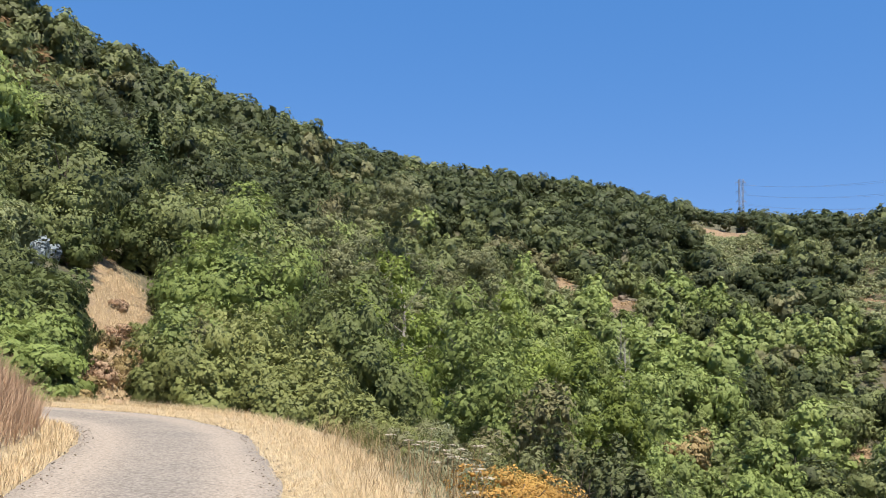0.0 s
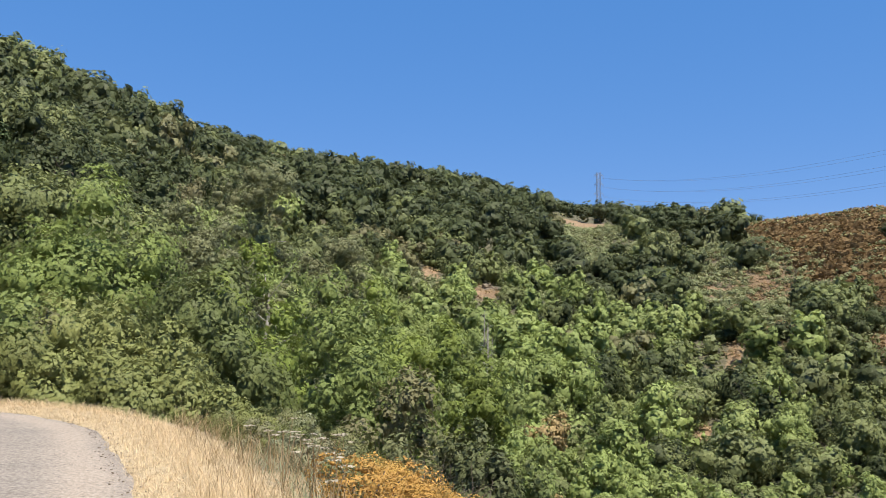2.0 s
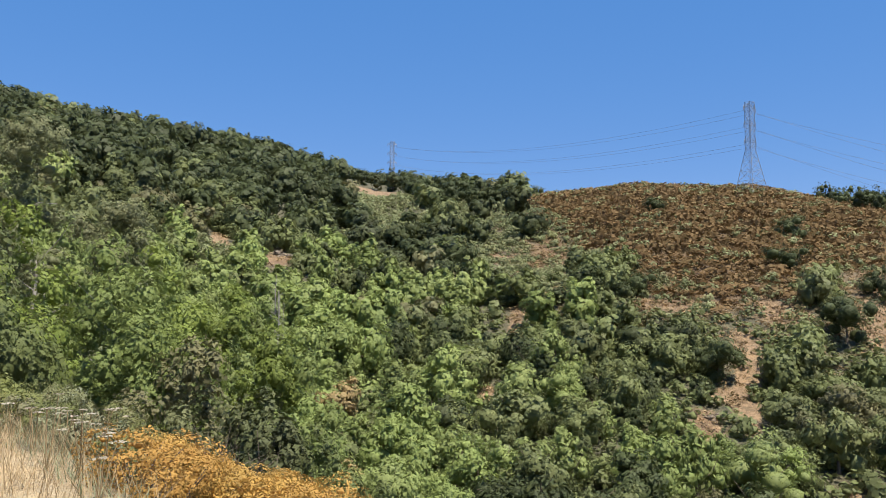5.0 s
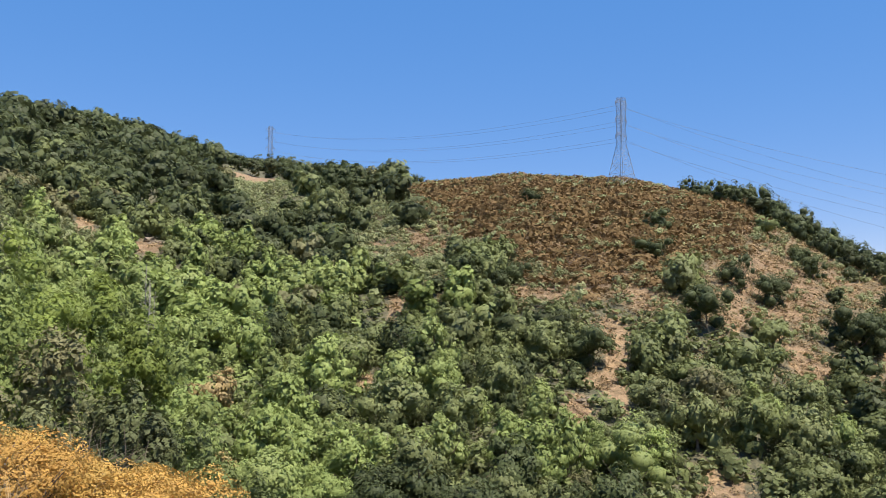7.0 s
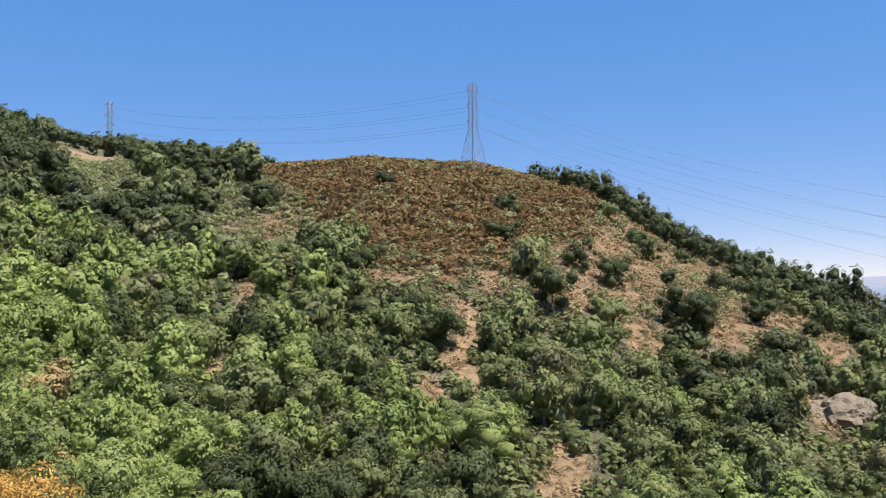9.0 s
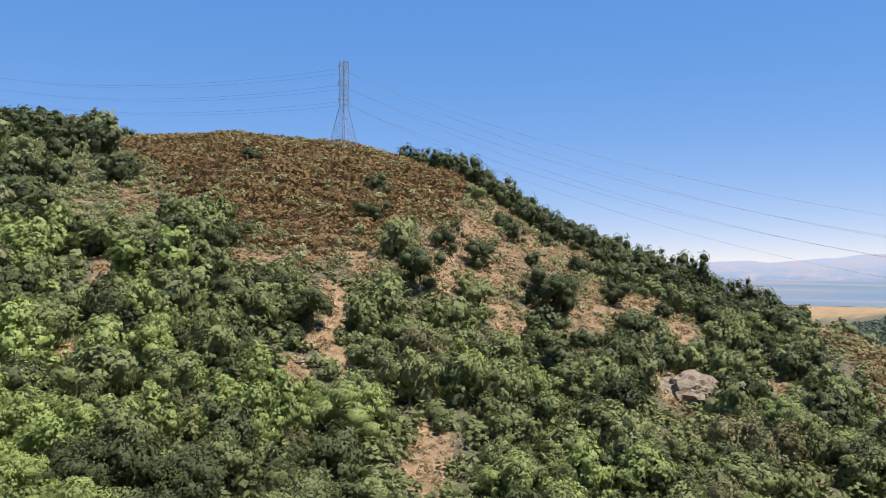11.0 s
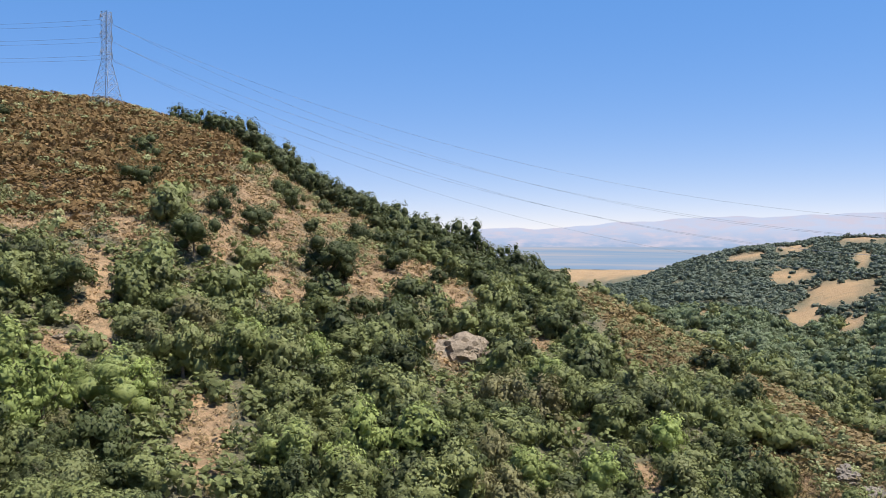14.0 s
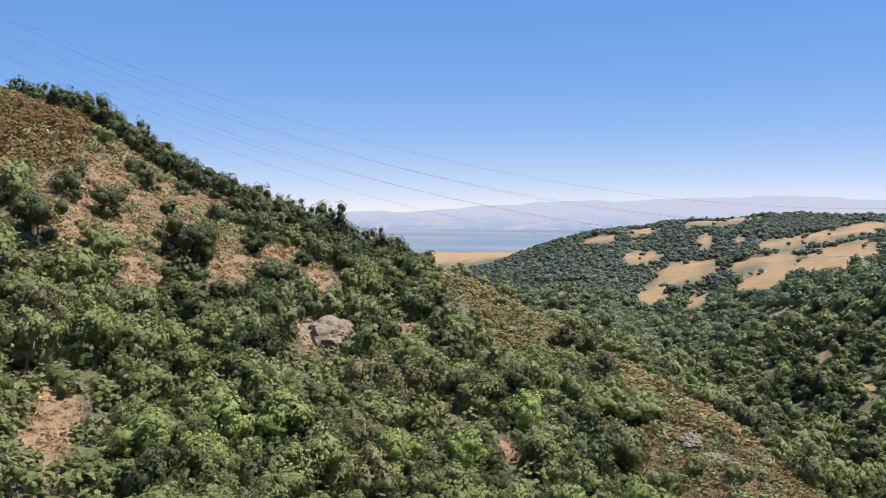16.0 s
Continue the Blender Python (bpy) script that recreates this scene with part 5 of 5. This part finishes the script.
# the row of old oaks down the skyline ridge
for az, top, w in ((48.6, 8.25, 8), (50.0, 8.0, 9), (51.3, 7.95, 9), (52.6, 7.6, 10), (53.8, 6.8, 10), (54.9, 6.1, 10), (55.9, 5.2, 9), (56.8, 4.5, 9), (57.8, 4.0, 9), (58.9, 3.3, 8),
                   (60.0, 2.75, 9), (61.2, 2.35, 9), (62.4, 2.0, 10), (63.6, 1.75, 10), (64.8, 1.2, 9), (65.9, 0.95, 8), (67.0, 0.85, 9), (67.9, 0.75, 8), (69.1, -0.6, 7), (70.6, -1.0, 7), (72.0, -1.5, 7)):
    d = float(np.interp(az, LAND[:, 0], LAND[:, 3])) - 4
    shrub("oak_tree", az, d, top + 0.35, w * 1.35, OAK_DARK, "dark old live oak on the skyline ridge", "tree", "oaks along the ridge", 12, 460, 0.45, 0.1, 0.86, low=-0.3)
    shrub("oak_tree", az + 0.6, d - 13, top - 0.1, w * 1.2, OAK_DARK, "dark old live oak just below the skyline", "tree", "oaks along the ridge", 12, 460, 0.45, 0.1, 0.86, low=-0.3)
    if 49 < az < 68:
        shrub("oak_tree", az + 0.2, d - 27, 0, w * 1.15, OAK_DARK, "dark old live oak on the upper slope", "tree", "oaks along the ridge", 12, 460, 0.45, 0.1, 0.86, low=-0.1, tall=w * 0.95)


def poison_oak():
    x, y, az, d = spread_over(0.62, -0.5, 14.8, 7.4, 15.4)
    ok = (d > 7.8 + 0.1 * az) & (d < 12.4 + 0.2 * az + 0.4 * rough(x, y, 2.5, 2)) & (az > 4.7 - 1.6 * (d - 8) / 4)
    protos = []
    for px, py in zip(x[ok], y[ok]):
        z = float(height(np.array([px]), np.array([py]))[0])
        m = Matrix.LocRotScale((px, py, z), Euler((0, 0, rng.uniform(0, 6.28))), Vector([rng.uniform(0.8, 1.2)] * 3))
        if len(protos) < 7:
            ob = thing("poison_oak_bush", (px, py, z), "orange and yellow leaved poison oak bush", "bush", "poison oak on the slope")
            part("crown", crown(1.15, 0.55, 0.0, 12, 2500, 0.0155, 0.25, 0, 0.8, 0.7), ORANGE, ob)
            for a in np.arange(5) * 1.26:
                part("stem", tube([(0, 0, -0.1), (math.cos(a) * 0.2, math.sin(a) * 0.2, 0.2), (math.cos(a) * 0.36, math.sin(a) * 0.36, 0.36)], [0.014, 0.01, 0.005], 4), BARK, ob)
            ob.matrix_world = m
            protos.append(ob)
        else:
            copy_thing(protos[rng.integers(0, 7)], Matrix()).matrix_basis = m


poison_oak()


def blades(x, y, tall, width, lean, mat, name, label, category):
    """Grass: a bent blade at each point."""
    n = len(x)
    z = height(x, y)
    a, h = rng.uniform(0, 2 * np.pi, n), tall * rng.uniform(0.5, 1.25, n)
    foot = np.column_stack([x, y, z - 0.03])
    out = np.column_stack([np.cos(a), np.sin(a), np.zeros(n)])
    side = np.column_stack([-np.sin(a), np.cos(a), np.zeros(n)]) * width
    tip = foot + out * (h * lean * rng.uniform(0.2, 1.0, n))[:, None] + np.column_stack([np.zeros((n, 2)), h])
    mid = foot * 0.5 + tip * 0.5 + np.column_stack([np.zeros((n, 2)), h * 0.08])
    v = np.stack([foot - side, foot + side, mid + side * 0.8, mid - side * 0.8, tip + side * 0.15, tip - side * 0.15], 1).reshape(-1, 3)
    i = np.arange(n)[:, None] * 6
    q = np.concatenate([i + np.array([[0, 1, 2, 3]]), i + np.array([[3, 2, 4, 5]])])
    tint = np.repeat((0.5 + 0.49 * np.clip(rough(x, y, 2.5, 1), -1, 1)), 6)
    return tagged(new(name, mesh_of(name, v, q, mat, (("tint", tint),))), label, category, kind="stuff")


def scatter(n, az0, az1, d0, d1):
    a = np.radians(rng.uniform(az0, az1, n))
    d = np.sqrt(rng.uniform(d0 ** 2, d1 ** 2, n))
    return d * np.sin(a), d * np.cos(a)


def grasses():
    x, y = scatter(150000, -34, 8, 5, 30)
    s = lateral(x, y)
    edge = np.abs(s) - HALF_ROAD
    verge = (s > 0) & (edge > 0.12 - 0.42 * rng.random(len(x)) ** 2) & (edge < 0.85 + 0.5 * rough(x, y, 4, 1) + 0.035 * np.hypot(x, y)) & (rng.random(len(x)) < 0.85)
    low = verge & (edge < 0.5)
    blades(x[verge & ~low][:34000], y[verge & ~low][:34000], 0.20, 0.0026, 1.5, STRAW, "dry_grass", "straw-coloured dry grass along the road verge", "grass")
    blades(x[low][:14000], y[low][:14000], 0.10, 0.004, 1.6, STRAW, "short_dry_grass", "short trampled dry grass at the road edge", "grass")
    bank = (s < 0) & (edge > 0.0) & (edge < 7)
    foot = bank & (edge < 0.65)
    blades(x[bank & ~foot][:30000], y[bank & ~foot][:30000], 0.6, 0.005, 0.7, PINKSTRAW, "bank_grass", "tall reddish dry grass on the road bank", "grass")
    blades(x[foot][:8000], y[foot][:8000], 0.14, 0.006, 0.9, STRAW, "bank_foot_grass", "short straw grass at the foot of the bank", "grass")
    x, y = scatter(30000, -24.4, -18.8, 27, 67)
    ok = patch(*bearing(x, y), OPEN[:1], rough(x, y, 4, 3))[0] > 0.4
    blades(x[ok][:11000], y[ok][:11000], 0.3, 0.007, 1.5, STRAW, "trail_grass", "dry reddish grass on the trail bank", "grass")
    x, y = scatter(16000, -8, 6, 6.0, 18)
    s = lateral(x, y)
    weeds = (s > HALF_ROAD + 1.0 + 0.5 * rough(x, y, 3, 3)) & (s < HALF_ROAD + 4.5) & (rng.random(len(x)) < 0.8)
    blades(x[weeds][:2600], y[weeds][:2600], 0.42, 0.003, 1.1, WEED, "dry_weeds", "tan dry weed stems below the verge", "weeds")
    x, y = scatter(9000, -4, 5.0, 6.5, 16)
    low_side = lateral(x, y) > HALF_ROAD + 1.5
    x, y = x[low_side], y[low_side]
    blades(x[:1500], y[:1500], 0.22, 0.005, 1.6, WEED_GREEN, "green_weeds", "grey-green weeds below the verge", "weeds")


grasses()


def umbels():
    """Flat dry seed heads on thin stalks."""
    for k in range(90):
        az, d = rng.uniform(-8.5, 3.0), rng.uniform(7.4, 12.5)
        p = place(az, d)
        if lateral(np.array([p.x]), np.array([p.y]))[0] < HALF_ROAD + 1.5:
            continue
        h = rng.uniform(0.35, 0.7)
        ob = thing("umbel_weed", p, "dry weed with a flat pale seed head", "weed", "umbel weeds")
        lean = rng.normal(size=2) * 0.08
        part("stalk", tube([(0, 0, -0.05), (lean[0] * 0.4, lean[1] * 0.4, h * 0.5), (lean[0], lean[1], h)], [0.007, 0.006, 0.004], 4), WEED, ob)
        n = 22
        r, a = 0.07 * np.sqrt(rng.random(n)), rng.uniform(0, 6.28, n)
        c = np.column_stack([lean[0] + r * np.cos(a), lean[1] + r * np.sin(a), h + 0.01 - r * 0.12])
        part("seed_head", leaves(c, unit(np.column_stack([rng.normal(size=(n, 2)) * 0.3, np.ones(n)])), 0.017, 0.9), UMBEL, ob)


umbels()
VERGE = "low brush below the verge"
for _ in range(34):
    az, d, w = rng.uniform(-5.5, 5.0), rng.uniform(9.5, 17.0), rng.uniform(0.45, 1.0)
    at = place(az, d)
    if lateral(np.array([at.x]), np.array([at.y]))[0] < HALF_ROAD + 1.9:
        continue
    kind = rng.integers(0, 3)
    shrub(("scrub_bush", "scrub_bush", "weedy_bush")[kind], az, d, 0, w, (BROOM, COYOTE, WEED_GREEN)[kind],
          ("olive brush below the verge", "low grey-green brush below the verge", "pale green weedy bush below the verge")[kind], "bush", VERGE, 9, 1500, 0.016, core=0.25, tall=w * 0.7, trunk=False, spread=0.8)


def road_gravel():
    """Loose stones along both edges of the road."""
    line = spline(ROAD, 400)
    along = unit(np.gradient(line, axis=0))
    n = 1800
    k = rng.integers(40, 330, n)
    side = rng.choice((-1.0, 1.0), n) * (HALF_ROAD * rng.uniform(0.72, 1.1, n) ** 0.5)
    x, y = line[k, 0] + along[k, 1] * side + rng.normal(size=n) * 0.06, line[k, 1] - along[k, 0] * side + rng.normal(size=n) * 0.06
    size = 0.004 + 0.011 * rng.random(n) ** 3
    pieces = [(turned_cube() * size[j] * (1.3, 1.0, 0.7) + (x[j], y[j], 0.012), CUBE_Q) for j in range(n)]
    tagged(new("road_gravel", mesh_of("road_gravel", *joined(pieces), ROCK)), "loose grey gravel along the road edges", "gravel", kind="stuff")


road_gravel()


def boulder(name, at, size, mat, label, lumps=6, group="", main=0.8, small=1.0, lean=(0, 0)):
    """A craggy outcrop of cracked rocks, sunk into the slope."""
    ob = thing(name, at, label, "rock", group)
    for k in range(lumps):
        bm = bmesh.new()
        bmesh.ops.create_icosphere(bm, subdivisions=4 if size[0] > 2 else 3, radius=1)
        off = Vector(rng.normal(size=3) * np.array(size) * ((0.42, 0.42, 0.3) if k else 0))
        turn = rng.uniform(0, 5)
        for v in bm.verts:
            n = v.co.normalized()
            block = max(abs(n.x + 0.3 * n.z), abs(n.y), abs(n.z + 0.2 * n.x)) ** (-0.1 if any(lean) else -0.3)
            q = n * 1.3 + Vector((turn, 0, 0))
            crack = abs(noise.noise(q * 2.6)) ** 0.5 * 0.24 + noise.noise(q * 1.2) * 0.3 + abs(noise.noise(q * 7)) * 0.13
            v.co = Vector((n.x * size[0], n.y * size[1], n.z * size[2])) * block * (0.72 + crack) * (rng_sizes[k % 5] * small if k else main) + off
            v.co.z += lean[0] * v.co.x + lean[1] * v.co.y
        me = bpy.data.meshes.new("rock")
        bm.to_mesh(me)
        bm.free()
        me.materials.append(mat)
        new("rock", me).parent = ob
    return ob


rng_sizes = (0.5, 0.36, 0.6, 0.42, 0.3)
rise = (place(67.4, 199).z - place(67.4, 183).z) / 16
boulder("rock_outcrop", place(67.3, 192, -0.6), (7.6, 7.6, 5.2), ROCK, "pale craggy rock slab leaning on the wooded slope", 22, "", 1.15, 0.62, (rise * math.sin(radians(67.4)), rise * math.cos(radians(67.4))))
boulder("rock_outcrop", place(65.8, 203, 0.0), (3.0, 3.0, 1.8), ROCK, "pale craggy rock outcrop among the trees", 6)
boulder("rock_outcrop", place(92.2, 164, 0.2), (4.4, 3.0, 2.4), DARK_ROCK, "dark jagged rocks on the brown spur", 7)
boulder("rock_outcrop", place(93.8, 156, 0.2), (4.4, 3.0, 2.2), DARK_ROCK, "dark jagged rocks on the brown spur", 7)
boulder("rock_outcrop", place(88.0, 195, -0.2), (2.6, 2.0, 1.8), DARK_ROCK, "dark jagged rocks on the brown spur", 6)
boulder("rock_outcrop", place(12.4, 242, -0.5), (3.6, 2.4, 1.6), ROCK, "pinkish rocks on the slope", 7)
boulder("rock_outcrop", place(-26.0, 320, -0.5), (4.2, 4, 2.4), ROCK, "pinkish rocks high on the hillside", 8)
boulder("rock_outcrop", place(41.2, 149, -0.3), (2.0, 1.6, 1.2), ROCK, "pinkish rocks in the gully", 6)
for az, d, s in ((15.2, 15, 0.08), (15.8, 16, 0.09), (14.9, 14, 0.06), (16.4, 15, 0.1), (13.9, 18.5, 0.12), (15.5, 18, 0.12), (15.6, 13.4, 0.07)):
    boulder("stone", place(az, d, 0.05), (s, s * 0.8, s * 0.6), ROCK, "pinkish stone on the eroded bank", 3, "stones on the bank")


def far_shed():
    ob = thing("shed", place(89.4, 430), "small white-roofed shed among the far trees", "building")
    for name, size, z, mat in (("wall", (4, 3, 2.6), 1.2, WHITE_PAINT), ("roof", (4.6, 3.6, 0.25), 2.7, WHITE_PAINT)):
        bm = bmesh.new()
        bmesh.ops.create_cube(bm, size=1)
        bmesh.ops.scale(bm, vec=size, verts=bm.verts)
        bmesh.ops.translate(bm, vec=(0, 0, z), verts=bm.verts)
        bmesh.ops.bevel(bm, geom=bm.edges[:], offset=0.05, segments=1, affect="EDGES")
        me = bpy.data.meshes.new(name)
        bm.to_mesh(me)
        bm.free()
        me.materials.append(mat)
        c = new(name, me)
        c.parent = ob


far_shed()
